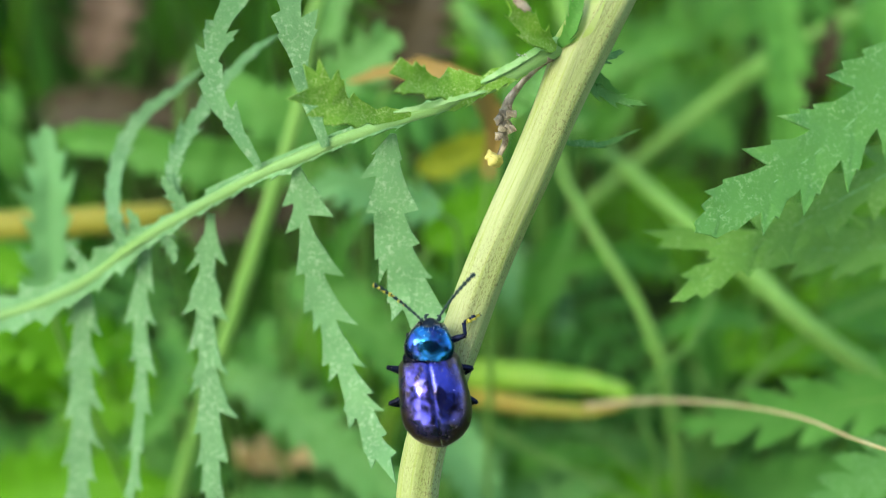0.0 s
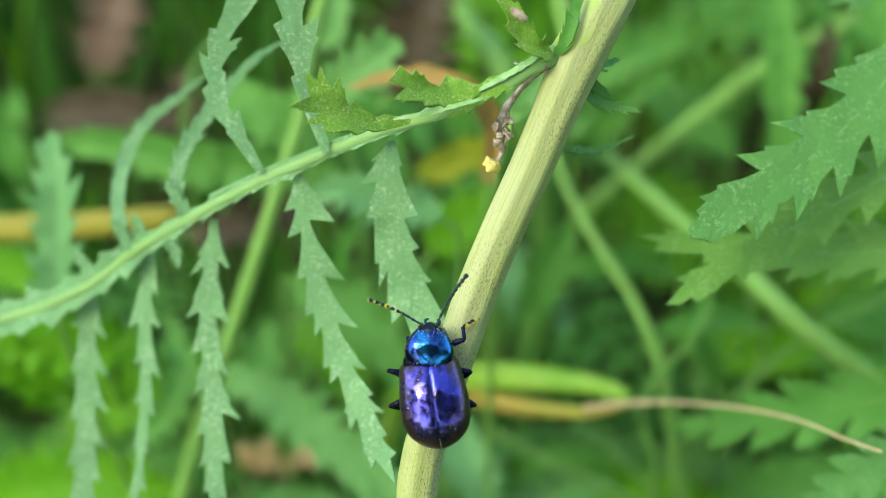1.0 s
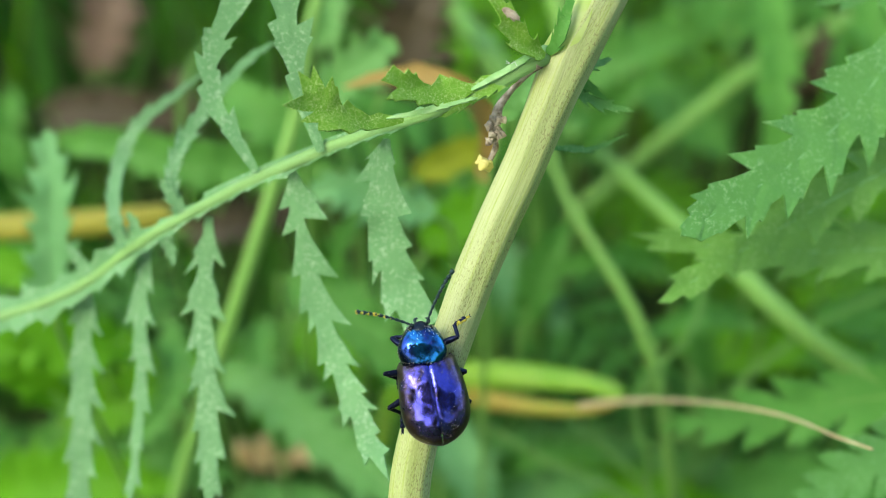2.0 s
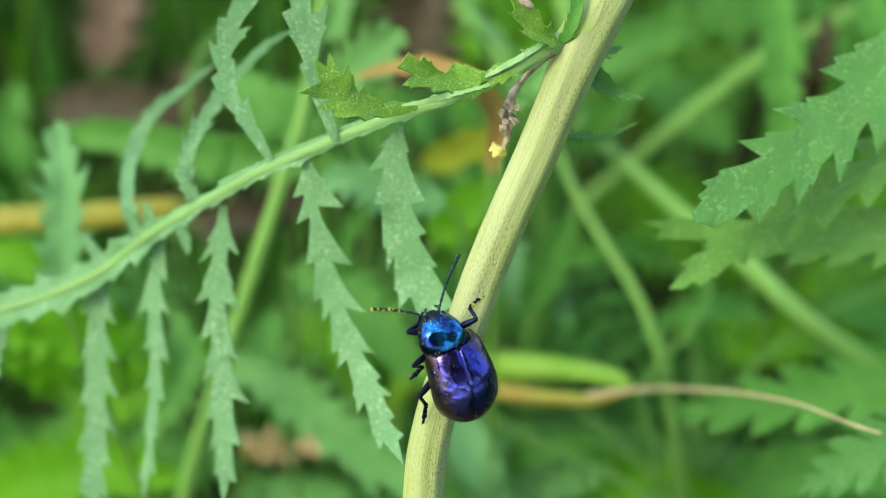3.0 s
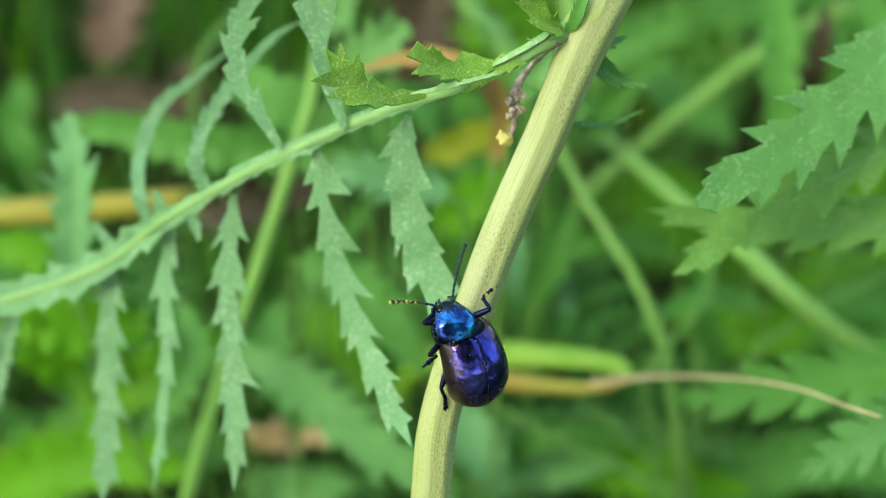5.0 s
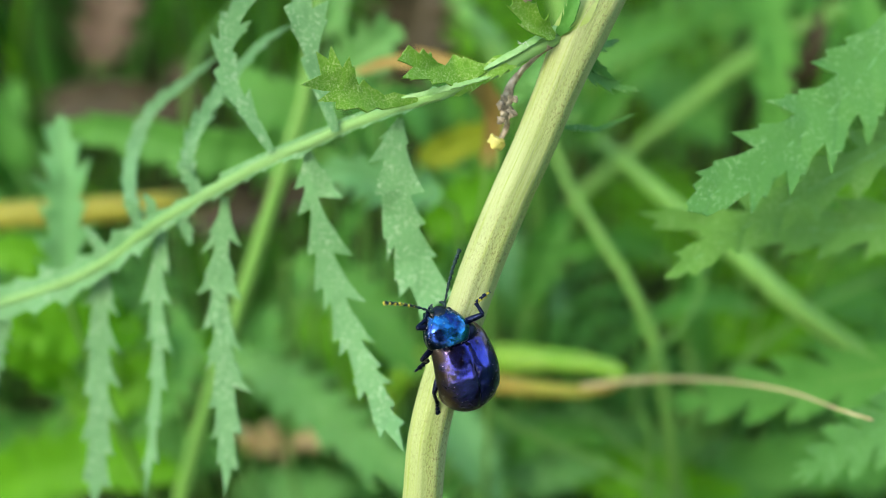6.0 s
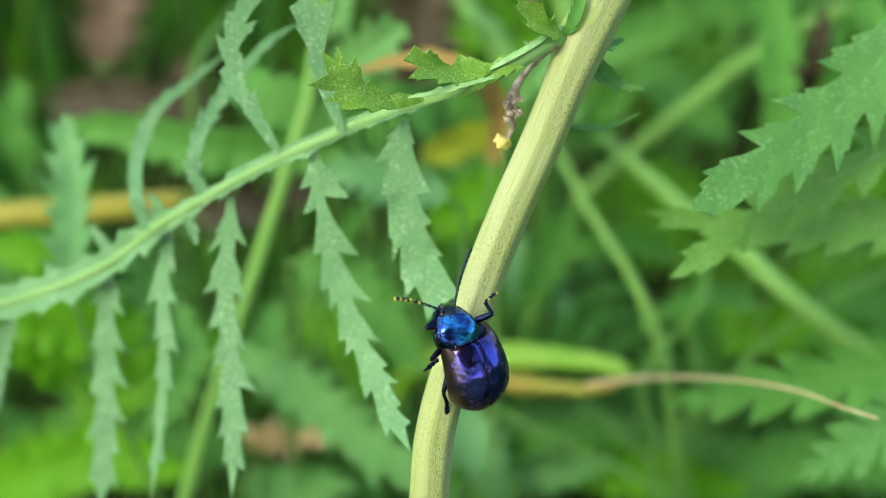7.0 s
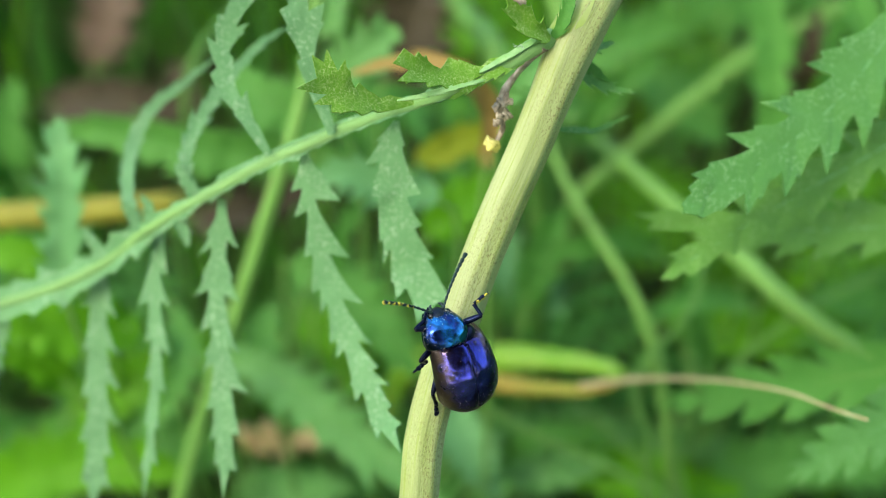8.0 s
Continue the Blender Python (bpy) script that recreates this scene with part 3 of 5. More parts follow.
lobed_leaflet([(-19.4, 3.1, -11.3), (-19.6, 0.5, -11.9), (-20.0, -3.9, -12.5), (-20.0, -8.8, -12.8), (-19.8, -13.7, -12.7), (-19.5, -17.6, -12.4), (-19.5, -22.6, -12.0)],
              [(4.1, 1.6, 3.5, 0.57, 0), (8.9, 2.0, 8.3, 0.66, 1), (13.4, 1.9, 12.8, 0.9, 0), (17.1, 2.6, 16.5, 0.98, 1), (20.6, 1.5, 20.4, 0.74, 0), (23.6, 1.1, 23.4, 0.49, 0)],
              [(5.2, 2.0, 4.1, 0.74, 1), (8.5, 2.1, 7.9, 0.82, 1), (11.6, 1.8, 11.0, 0.66, 0), (15.0, 1.6, 14.2, 0.66, 1), (18.2, 1.4, 18.1, 0.74, 0), (21.0, 1.4, 20.5, 0.74, 0), (23.1, 0.9, 22.9, 0.49, 0)],
              seed=13, fold=0.06, face=(-0.15, 0, 1), w0=0.35, belly=2.0)
lobed_leaflet([(-25.4, 1.5, -14.6), (-25.9, -1.5, -15.2), (-26.3, -5.1, -15.6), (-26.3, -10.2, -16.0), (-26.6, -15.2, -16.0), (-27.0, -19.8, -16.0), (-27.5, -23.6, -16.0)],
              [(5.0, 1.1, 4.5, 0.49, 0), (7.9, 1.5, 7.4, 0.57, 0), (12.3, 1.3, 11.7, 0.49, 0), (15.6, 1.2, 15.3, 0.49, 0), (18.9, 0.7, 18.7, 0.33, 0), (22.1, 0.9, 21.8, 0.33, 0)],
              [(3.0, 1.2, 2.3, 0.57, 0), (7.9, 1.6, 7.4, 0.57, 0), (11.1, 1.1, 10.7, 0.49, 1), (14.7, 0.9, 14.3, 0.41, 0), (18.8, 0.8, 18.4, 0.33, 0), (22.9, 0.7, 22.6, 0.33, 0)],
              seed=14, fold=0.06, face=(-0.2, 0, 1), w0=0.35, belly=2.1)
lobed_leaflet([(-31.7, -2.1, -17.6), (-32.0, -4.7, -18.2), (-32.7, -10.5, -19.3), (-32.9, -15.8, -19.6), (-33.2, -20.6, -19.9), (-33.4, -25.4, -20.0)],
              [(5.1, 2.0, 4.7, 0.74, 0), (8.9, 2.3, 8.2, 0.98, 0), (12.3, 2.4, 11.6, 0.98, 0), (15.6, 2.4, 14.9, 1.07, 0), (18.5, 2.0, 18.2, 1.07, 0), (21.6, 1.7, 21.2, 0.98, 0)],
              [(4.7, 1.5, 4.3, 0.82, 0), (8.9, 1.4, 8.5, 0.82, 0), (13.2, 1.4, 12.8, 0.74, 0), (17.5, 1.4, 17.0, 0.74, 0), (21.2, 1.1, 21.0, 0.66, 0)],
              seed=15, fold=0.06, face=(-0.15, 0, 1), w0=0.5, belly=2.0)
lobed_leaflet([(-14.7, 6.6, -7.2), (-16.4, 9.4, -7.0), (-18.0, 11.9, -7.0), (-18.5, 15.2, -7.0), (-17.9, 17.5, -7.0), (-16.9, 19.7, -7.0), (-15.5, 22.5, -7.0)],
              [(4.2, 0.7, 4.6, 0.5, 0), (7.7, 1.1, 8.1, 0.5, 0), (10.3, 1.3, 10.0, 0.5, 0), (12.1, 1.1, 12.3, 0.5, 1), (16.0, 1.0, 16.3, 0.5, 0)],
              [(2.6, 0.5, 2.9, 0.4, 0), (5.4, 1.3, 4.9, 0.6, 0), (9.0, 0.9, 9.2, 0.6, 0), (12.5, 1.6, 11.7, 0.7, 1), (16.4, 1.5, 15.8, 0.5, 0)],
              seed=17, fold=0.06, face=(0.2, 0, 1), w0=0.3, belly=1.1)
lobed_leaflet([(-9.3, 8.0, -5.0), (-10.4, 11.2, -5.0), (-11.3, 14.3, -4.7), (-11.7, 16.9, -4.4), (-12.2, 19.6, -4.2), (-12.4, 21.9, -4.0)],
              [(6.3, 0.9, 6.4, 0.5, 0), (10.4, 1.5, 10.7, 0.7, 1), (13.5, 1.1, 13.6, 0.6, 1)],
              [(5.6, 0.8, 5.8, 0.5, 0), (10.3, 2.1, 9.9, 0.7, 1), (13.4, 1.6, 13.3, 0.7, 1)],
              seed=20, fold=0.06, face=(0.1, 0, 1), w0=0.3, belly=1.2)
# small toothed nubs where the wing of the rib runs out
for nub in ([(-31.0, -1.6, -16.5), (-32.2, -0.3, -16.3), (-33.0, 0.9, -16.2)], [(-27.6, 0.3, -14.6), (-28.0, 1.9, -14.4), (-28.9, 3.2, -14.2)],
            [(-26.0, 1.2, -13.8), (-26.3, 2.6, -13.6), (-26.9, 3.6, -13.5)], [(-21.4, 3.6, -11.2), (-22.5, 4.8, -11.0), (-23.3, 6.2, -10.9)], [(-23.6, 1.8, -12.5), (-22.9, 0.4, -12.6), (-22.7, -1.0, -12.7)]):
    leaflet(leaf, nub, 1.5, 3, depth=0.5, seed=len(nub) + int(nub[0][0]), fold=0.15, base=0.6, end=0.2)
leaflet(leaf, [(-41.0, -6.1, -20), (-43.4, -11.3, -22), (-45.4, -17.6, -24), (-46.3, -23.3, -25)], 3.0, 13, depth=0.56, seed=16, fold=0.3)
leaflet(leaf, [(-21.9, 3.1, -11.5), (-22.7, 6.3, -12), (-22.1, 9.3, -13), (-20.8, 11.9, -14), (-18.9, 14.8, -15), (-16.6, 17.5, -16), (-14.7, 18.9, -17)], 1.8, 12, depth=0.45, seed=18, fold=0.18, base=0.5)
leaflet(leaf, [(-27.2, 0.5, -14), (-29.1, 4.1, -17), (-29.4, 9.0, -20), (-27.8, 12.3, -21), (-25.1, 14.8, -22), (-22.3, 17.4, -23)], 1.9, 12, depth=0.4, seed=19, fold=0.18, base=0.5)
# two leaflets near the node that turn to the light
lobed_leaflet([(-2.7, 9.9, -0.5), (-5.0, 9.8, 0.6), (-7.0, 10.1, 1.8), (-8.5, 11.2, 2.8), (-9.9, 12.8, 3.4)],
              [(3.0, 0.9, 3.4, 0.8, 0), (4.3, 1.4, 4.8, 1.2, 0), (5.8, 2.0, 6.0, 1.5, 1), (6.9, 2.4, 6.6, 1.1, 1), (8.2, 2.5, 7.8, 0.8, 1)],
              [(1.9, 0.6, 2.7, 0.3, 0), (4.8, 1.1, 5.0, 0.5, 0), (7.4, 1.6, 7.1, 0.7, 1), (8.9, 1.1, 8.3, 0.35, 0)],
              LEAF_OLIVE, "olive-green leaflet with pale flecks", 0.00022, seed=21, fold=0.2, wave=0.5, w0=0.15, belly=1.0, face=(0, 0.15, 1), vein=-0.1)
lobed_leaflet([(4.9, 13.2, 0.9), (2.6, 12.2, 0.8), (0.0, 11.5, 1.4), (-2.0, 11.8, 2.4), (-3.7, 12.7, 3.6)],
              [(2.2, 0.5, 2.6, 0.3, 1), (5.6, 0.9, 6.0, 0.7, 1), (7.0, 1.1, 7.2, 0.8, 0), (9.3, 1.8, 8.6, 0.45, 1), (10.0, 0.7, 9.8, 0.3, 0)],
              [(1.9, 0.6, 2.7, 0.3, 0), (5.1, 1.6, 6.0, 0.6, 1), (8.7, 1.0, 8.7, 0.6, 1), (9.7, 0.7, 9.7, 0.3, 0)],
              LEAF_OLIVE, "olive-green leaflet with pale flecks", 0.00022, seed=22, fold=0.2, wave=0.5, w0=0.15, belly=1.1, face=(0, 0.15, 1), vein=-0.1)
# folded pale edges of the rib
leaflet(leaf, [(2.2, 11.9, 1.1), (3.6, 12.7, 1.3), (5.2, 13.6, 1.2), (6.7, 14.6, 0.9)], 0.55, 6, FOLD_PALE, depth=0.2, seed=24, fold=-0.3, base=0.4, end=0.6, face=(0, 0.3, 1))
leaflet(leaf, [(-3.9, 9.85, 0.9), (-1.8, 10.2, 1.4), (0.4, 10.7, 1.7), (2.6, 11.3, 1.5)], 0.5, 9, FOLD_PALE, depth=0.4, seed=26, fold=-0.2, base=0.3, end=0.5, face=(0, 0.2, 1))
leaflet(leaf, [(5.5, 12.8, 0.5), (3.4, 11.9, 1.0), (1.7, 10.9, 1), (0.0, 10.0, 0.6)], 0.9, 6, LEAF_OLIVE, depth=0.5, seed=25, fold=0.3, base=0.4, end=0.3, face=(0, -0.1, 1))

# small leaves in the axil and behind the node
def axil(pts, width, teeth, mat, label="", **k):
    bm = bmesh.new()
    toothed(bm, pts, width, teeth, **k)
    return part("axil_leaf", to_world(bm), mat, tansy, label, thick=0.00018)


axil([(7.4, 14.5, 0.6), (6.0, 15.0, 1.6), (5.0, 16.2, 2.4), (4.3, 17.3, 3), (3.3, 18.6, 3.4)], 2.5, 4, LEAF_OLIVE, "small fresh leaf with a brown nibbled spot", depth=0.5, seed=31, fold=0.5, base=0.4)
axil([(7.8, 14.7, 0.2), (8.5, 15.8, 1), (8.9, 17.3, 1.2), (9.6, 19.2, 1)], 1.3, 6, LEAF_MID, depth=0.35, seed=32, fold=0.3, base=0.6)


def clasp(along, reach, start=-40, steps=14):
    """The leaf base that clasps the stem: a thin shell round its axis, from one flank to the angle in reach."""
    bm = bmesh.new()
    line, _ = spline(along, 26)
    rows = []
    for i, c in enumerate(line):
        tg = (line[min(i + 1, 25)] - line[max(i - 1, 0)]).normalized()
        flank = Vector((0, 0, 1)).cross(tg).normalized()
        front = tg.cross(flank).normalized()
        top = np.interp(i / 25, np.linspace(0, 1, len(reach)), reach)
        row = []
        for k in range(steps + 1):
            a = math.radians(start + (top - start) * k / steps)
            r = np.interp(i / 25, [0, 0.13, 0.4, 0.8, 1], [1.86, 1.93, 1.82, 1.66, 1.62]) + 0.03 * noise.noise(Vector((k * 0.5, i * 0.3, 2.0)))
            r += 0.14 * (1 - 0.8 * (k / steps) ** 4) * min(1, i / 3 - 0.2)
            row.append(bm.verts.new(c + (flank * math.cos(a) + front * math.sin(a)) * r))
        rows.append(row)
    for i in range(25):
        for k in range(steps):
            bm.faces.new((rows[i][k], rows[i][k + 1], rows[i + 1][k + 1], rows[i + 1][k]))
    return part("leaf_base", to_world(bm), SHEATH, tansy, "yellow-green leaf base clasping the stem", thick=0.00005)


clasp([(8.75, 13.3, -1.25), (9.4, 14.6, -1.2), (11.7, 18.8, -1.0), (13.6, 22.2, -0.4)], [25, 66, 94, 92, 84, 76, 70, 66, 62])
axil([(9.4, 13.5, -2.6), (11.1, 12.1, -3.6), (13.0, 11.5, -4.4), (14.8, 11.2, -4.6)], 1.4, 5, LEAF_FRESH, depth=0.6, seed=34, fold=0.2, base=0.3)
axil([(9.7, 14.0, -2.8), (11.6, 12.6, -3.6), (12.7, 11.9, -4)], 1.0, 4, LEAF_MID, depth=0.4, seed=35, fold=0.2)
axil([(7.7, 8.3, -3), (10.0, 8.3, -5), (12.0, 8.5, -6.6), (13.7, 9.2, -7), (14.8, 9.7, -7)], 0.7, 5, LEAF_FRESH, depth=0.5, seed=36, fold=0.2)
axil([(9.7, 14.7, -3), (11.6, 14.7, -4), (13.2, 15.3, -5)], 1.1, 4, LEAF_FRESH, depth=0.5, seed=37, fold=0.2)
bm = bmesh.new()
tube(bm, [(7.1, 13.9, 0.4), (6.0, 13.1, -0.6), (4.8, 11.8, -1.6), (4.2, 10.6, -1.8), (3.9, 9.3, -2), (4.1, 8.2, -2.1), (3.7, 7.1, -2.1)], [0.34, 0.26, 0.22, 0.28, 0.36, 0.22, 0.18], 9, 40, 3, 0.15, 0.5, 5)
rnd = random.Random(3)
for i in range(14):
    c = Vector((4.0, 9.6, -1.7)) + Vector((rnd.uniform(-0.45, 0.4), rnd.uniform(-0.9, 0.9), rnd.uniform(-0.2, 0.4)))
    d = Vector((rnd.uniform(-0.5, 0.6), rnd.uniform(-0.9, 0.4), rnd.uniform(-0.3, 0.4)))
    tube(bm, [c, c + d * 0.5 + Vector((0.08, 0, 0.1)), c + d], [0.08, rnd.uniform(0.24, 0.46), 0.05], 9, 12, 3, 0.35, 0.6, i, 0, 0.5)
withered = part("withered_shoot", to_world(bm), DRY_BROWN, tansy, "shrivelled brown side shoot")
bm = bmesh.new()
for a, (dx, dy, w) in enumerate(((-0.62, -0.12, 0.30), (-0.42, -0.50, 0.34), (0.10, -0.55, 0.32), (0.18, -0.30, 0.26), (-0.15, -0.25, 0.34))):
    c = Vector((3.5, 7.1, -2.1))
    d = Vector((dx, dy, 0.25 * math.sin(a * 2.2))) * 1.45
    tube(bm, [c, c + d * 0.5 + Vector((0, 0, 0.16)), c + d], [0.16, w * 1.4, 0.09], 8, 12, 3, 0.2, 0.7, a, 0, 0.55)
part("floret", to_world(bm), PETAL, withered, "faded yellow floret")
bm = bmesh.new()
rnd = random.Random(8)
for i in range(7):
    c = Vector((5.1, 13.7, 1.2)) + Vector((rnd.uniform(-0.3, 0.3), rnd.uniform(-0.12, 0.15), 0))
    d = Vector((rnd.uniform(-0.35, 0.3), rnd.uniform(-0.05, 0.3), rnd.uniform(0.0, 0.3)))
    tube(bm, [c, c + d * 0.6 + Vector((rnd.uniform(-0.15, 0.15), 0, 0)), c + d], [0.022, 0.018, 0.01], 4, 6)
part("fluff", to_world(bm), FLUFF, leaf, "tuft of white down")
bm = bmesh.new()
toothed(bm, [(4.3, 17.2, 3.3), (4.8, 16.9, 3.3), (5.5, 16.5, 3.1)], 0.75, 3, 0.3, seed=61, base=0.4, fold=0.4)
part("dry_spot", to_world(bm), DRY_BROWN, tansy, "dry pinkish-brown nibbled spot", thick=0.0002)

# ---------------------------------------------------------------- neighbouring tansy with cut leaves
neighbour = thing("tansy_plant", Vector((0.105, 0.02, 0)), "neighbouring tansy plant with deeply cut green leaves", "plant", "tansy plants")
nf = SLOPE.inverted() @ Vector((0.105, 0.02, -0.003)) / MM
bm = bmesh.new()
tube(bm, [nf, nf + Vector((2, 30, 12)), (84.6, -3.5, -30), (69.6, 11.7, -12), (65.2, 25.1, -8)], [1.8, 1.7, 1.5, 1.3, 0.6], 14, 40, 7, 0.04, 0.03, 3)
part("stem", to_world(bm), STALK, neighbour)


def cut_leaf(tip, base, mat, upper, lower, label="", plant=neighbour, lift=0.0, stalk=None, **k):
    """A cut leaf from its tip to its base, with the stalk that carries it."""
    tip, base = Vector(tip), Vector(base)
    ahead = (base - tip)
    length = ahead.length
    across = Vector((0, 0, 1)).cross(ahead).normalized() * -1
    across = (across + Vector((0, 0, lift))).normalized()
    if across.y < 0:
        across = -across
    bm = bmesh.new()
    lobed(bm, tip, ahead, across, upper, lower, length, **k)
    blade = part("cut_leaf", to_world(bm), mat, plant, label, thick=0.00018)
    rib = bmesh.new()
    bow = k.get('bow', 0.0)
    pts = [tip.lerp(base, q) + across * bow * math.sin(math.pi * q) + Vector((0, 0, 0.16 * q - 0.03)) for q in (0.06, 0.28, 0.5, 0.75, 1.0)]
    pts += [Vector(q) for q in (stalk or [])]
    tube(rib, pts, [0.04, 0.07, 0.10, 0.14, 0.2, 0.35][: 6 if stalk else 5], 8, 44, 0, 0, 0.05, 8, 0, 0.7)
    part("midrib", to_world(rib), VEIN if mat in (LEAF_PALE, LEAF_FRESH) else STALK, blade)
    return blade


def lobed_cut_leaf(rib, left, right, stalk, label, mat=LEAF_FRESH, mid=VEIN, **k):
    """A cut leaf with lobes of its own on each margin, and the stalk that carries it."""
    bm = bmesh.new()
    lobed_leaf(bm, rib, left, right, w0=0.6, sizes=(1.2, 0.6, 0.35), **k)
    blade = part("cut_leaf", to_world(bm), mat, neighbour, label, thick=0.00018)
    bm = bmesh.new()
    pts = [Vector(q) for q in stalk][::-1] + [Vector(q) + Vector((0, 0, 0.03)) for q in rib]
    tube(bm, pts, [0.4, 0.3, 0.18, 0.14, 0.11, 0.08, 0.05, 0.03], 8, 60, 0, 0, 0.05, 8, 0, 0.6)
    part("midrib", to_world(bm), mid, blade)
    return blade


lobed_cut_leaf([(41.3, 22.9, -10.5), (38.5, 18.7, -9.6), (36.2, 15.9, -8.9), (33.2, 12.3, -7.9), (30.7, 9.9, -7.1), (26.8, 6.9, -5.8), (22.3, 4.2, -4.2), (18.0, 1.6, -2.6)],
               [(11.5, 3.6, 10.0, 1.7, 1), (16.5, 4.2, 15.4, 1.7, 1), (20.6, 3.8, 19.4, 1.6, 1), (24.6, 3.3, 23.6, 1.5, 1), (28.4, 2.9, 27.4, 1.4, 1), (31.8, 1.2, 32.1, 0.8, 1)],
               [(4.6, 4.8, 6.3, 1.6, 1), (15.8, 4.1, 14.3, 1.7, 2), (21.9, 4.1, 20.0, 1.7, 2), (26.0, 3.4, 24.9, 1.4, 1), (30.7, 2.2, 30.3, 1.6, 1), (31.4, 1.4, 31.4, 0.9, 0), (32.7, 0.6, 32.7, 0.3, 0)],
               [(54.8, 26.8, -14), (68.9, 19.4, -12)], "fresh green cut leaf with toothed lobes", seed=41, fold=0.06, wave=0.2, belly=1.5)
lobed_cut_leaf([(43.1, 10.7, -14.5), (38.1, 7.7, -13.4), (31.9, 4.4, -12.4), (25.7, 1.0, -11.4), (21.2, -1.7, -10.8), (17.8, -3.8, -10.4)],
               [(7.3, 2.9, 7.3, 1.2, 1), (10.9, 2.9, 10.7, 1.1, 1), (15.3, 2.6, 15.1, 1.0, 1), (19.1, 2.3, 19.0, 1.0, 1), (22.9, 1.8, 23.1, 0.9, 1), (27.1, 1.2, 27.3, 0.6, 1), (28.7, 0.6, 28.7, 0.4, 0)],
               [(9.4, 3.2, 8.4, 1.1, 1), (15.2, 3.2, 14.3, 1.1, 1), (20.5, 2.9, 20.1, 1.1, 1), (24.8, 2.2, 24.0, 0.9, 1), (27.7, 1.4, 27.2, 0.7, 1)],
               [(57.1, 16.0, -18), (70.3, 12.8, -13)], "mid-green cut leaf behind the fresh one", LEAF_LOWER, seed=42, fold=0.05, wave=0.2, belly=1.4)
lobed_cut_leaf([(46.5, 1.0, -19.5), (40.2, 0.8, -18.5), (31.5, 0.5, -17.2), (23.1, 1.0, -16.3), (16.5, 2.0, -15.8)],
               [(4.7, 3.4, 4.7, 1.6, 1), (9.0, 3.0, 8.5, 1.3, 1), (13.6, 2.8, 12.9, 1.3, 1), (17.1, 2.8, 16.4, 1.3, 1), (20.8, 2.0, 20.4, 1.0, 1), (24.5, 1.5, 24.1, 0.7, 1), (28.7, 1.2, 28.3, 0.4, 0)],
               [(7.2, 3.5, 5.0, 1.9, 1), (11.8, 3.0, 10.1, 1.6, 1), (16.9, 2.8, 15.2, 1.5, 1), (21.2, 2.4, 19.5, 1.4, 1), (25.5, 1.8, 23.8, 1.0, 1), (28.5, 0.9, 27.5, 0.6, 0)],
               [(63.4, 0.5, -24), (81.5, 1.1, -26)], "mid-green cut leaf with a pale midrib", LEAF_LOWER, seed=43, fold=0.04, wave=0.2, belly=1.4)
cut_leaf((23.1, -18.6, -38), (54.3, -12.6, -31), LEAF_MID,
         [(1.6, 1.3), (4.6, 2.4), (8.4, 3.2), (12.6, 3.7), (17.4, 3.8), (22, 3.7), (27, 3.4)],
         [(1.8, 1.3), (4.4, 2.6), (8.6, 3.5), (13, 3.9), (18, 3.9), (23, 3.7), (27, 3.4)],
         "soft mid-green cut leaf low down", seed=44, lean=0.9, sinus=0.36, stalk=[(75.2, -12.5, -38), (89.8, -12.3, -36)])
cut_leaf((31.0, -22.4, -18), (45.6, -15.1, -20), LEAF_FRESH,
         [(0.8, 1.2), (2.4, 2.2), (4.6, 3.0), (7.2, 3.4), (10, 3.4)],
         [(0.8, 1.0), (2.6, 2.0), (5.0, 2.8), (7.6, 3.2), (10.4, 3.4)],
         "fresh green cut leaf low down", seed=45, lean=0.9, sinus=0.36, stalk=[(67.1, -15.1, -30), (89.9, -12.3, -36)])
cut_leaf((31.9, 21.6, -14), (46.8, 25.9, -18), LEAF_FRESH, [(2, 2), (6, 3), (9, 3)], [(2, 1.0), (6, 1.4), (9, 1.4)], seed=46)

# ---------------------------------------------------------------- dry grass stalk with its pod
grass_base = to_ground((-17.6, -25.9, -95))
straw = thing("grass_stalk", grass_base, "dry straw-coloured grass stalk ending in a green and yellow sheath", "grass")
bm = bmesh.new()
low = SLOPE.inverted() @ grass_base / MM
tube(bm, [(35.9, -15.9, -11.5), (34.3, -15.5, -15), (32.2, -14.8, -21), (28.8, -14.7, -28), (24.9, -15.3, -36), (20.1, -16.8, -46), (16.3, -17.9, -50)], [0.12, 0.14, 0.16, 0.18, 0.23, 0.32, 0.4], 10, 50, 3, 0.08, 0.08, 9)
part("stalk", to_world(bm), STRAW, straw)
bm = bmesh.new()
tube(bm, [(20.7, -16.0, -46), (18.2, -15.3, -49), (13.1, -15.0, -53), (7.8, -15.2, -58), (0.6, -16.2, -66), (-5.9, -18.9, -76), low], [0.9, 1.95, 2.2, 2.0, 1.3, 0.9, 0.8], 14, 50, 5, 0.05, 0.05, 10, 0, 0.7)
part("sheath", to_world(bm), POD_GREEN, straw, "bright green leaf sheath")
bm = bmesh.new()
tube(bm, [(20.5, -17.0, -46.5), (16.9, -18.4, -50), (11.8, -18.7, -54), (6.4, -18.6, -59), (0.6, -18.5, -66)], [0.4, 0.8, 1.1, 1.3, 0.8], 14, 40, 5, 0.05, 0.05, 11, 0, 0.7)
part("sheath", to_world(bm), POD_YELLOW, straw, "yellowing leaf sheath")


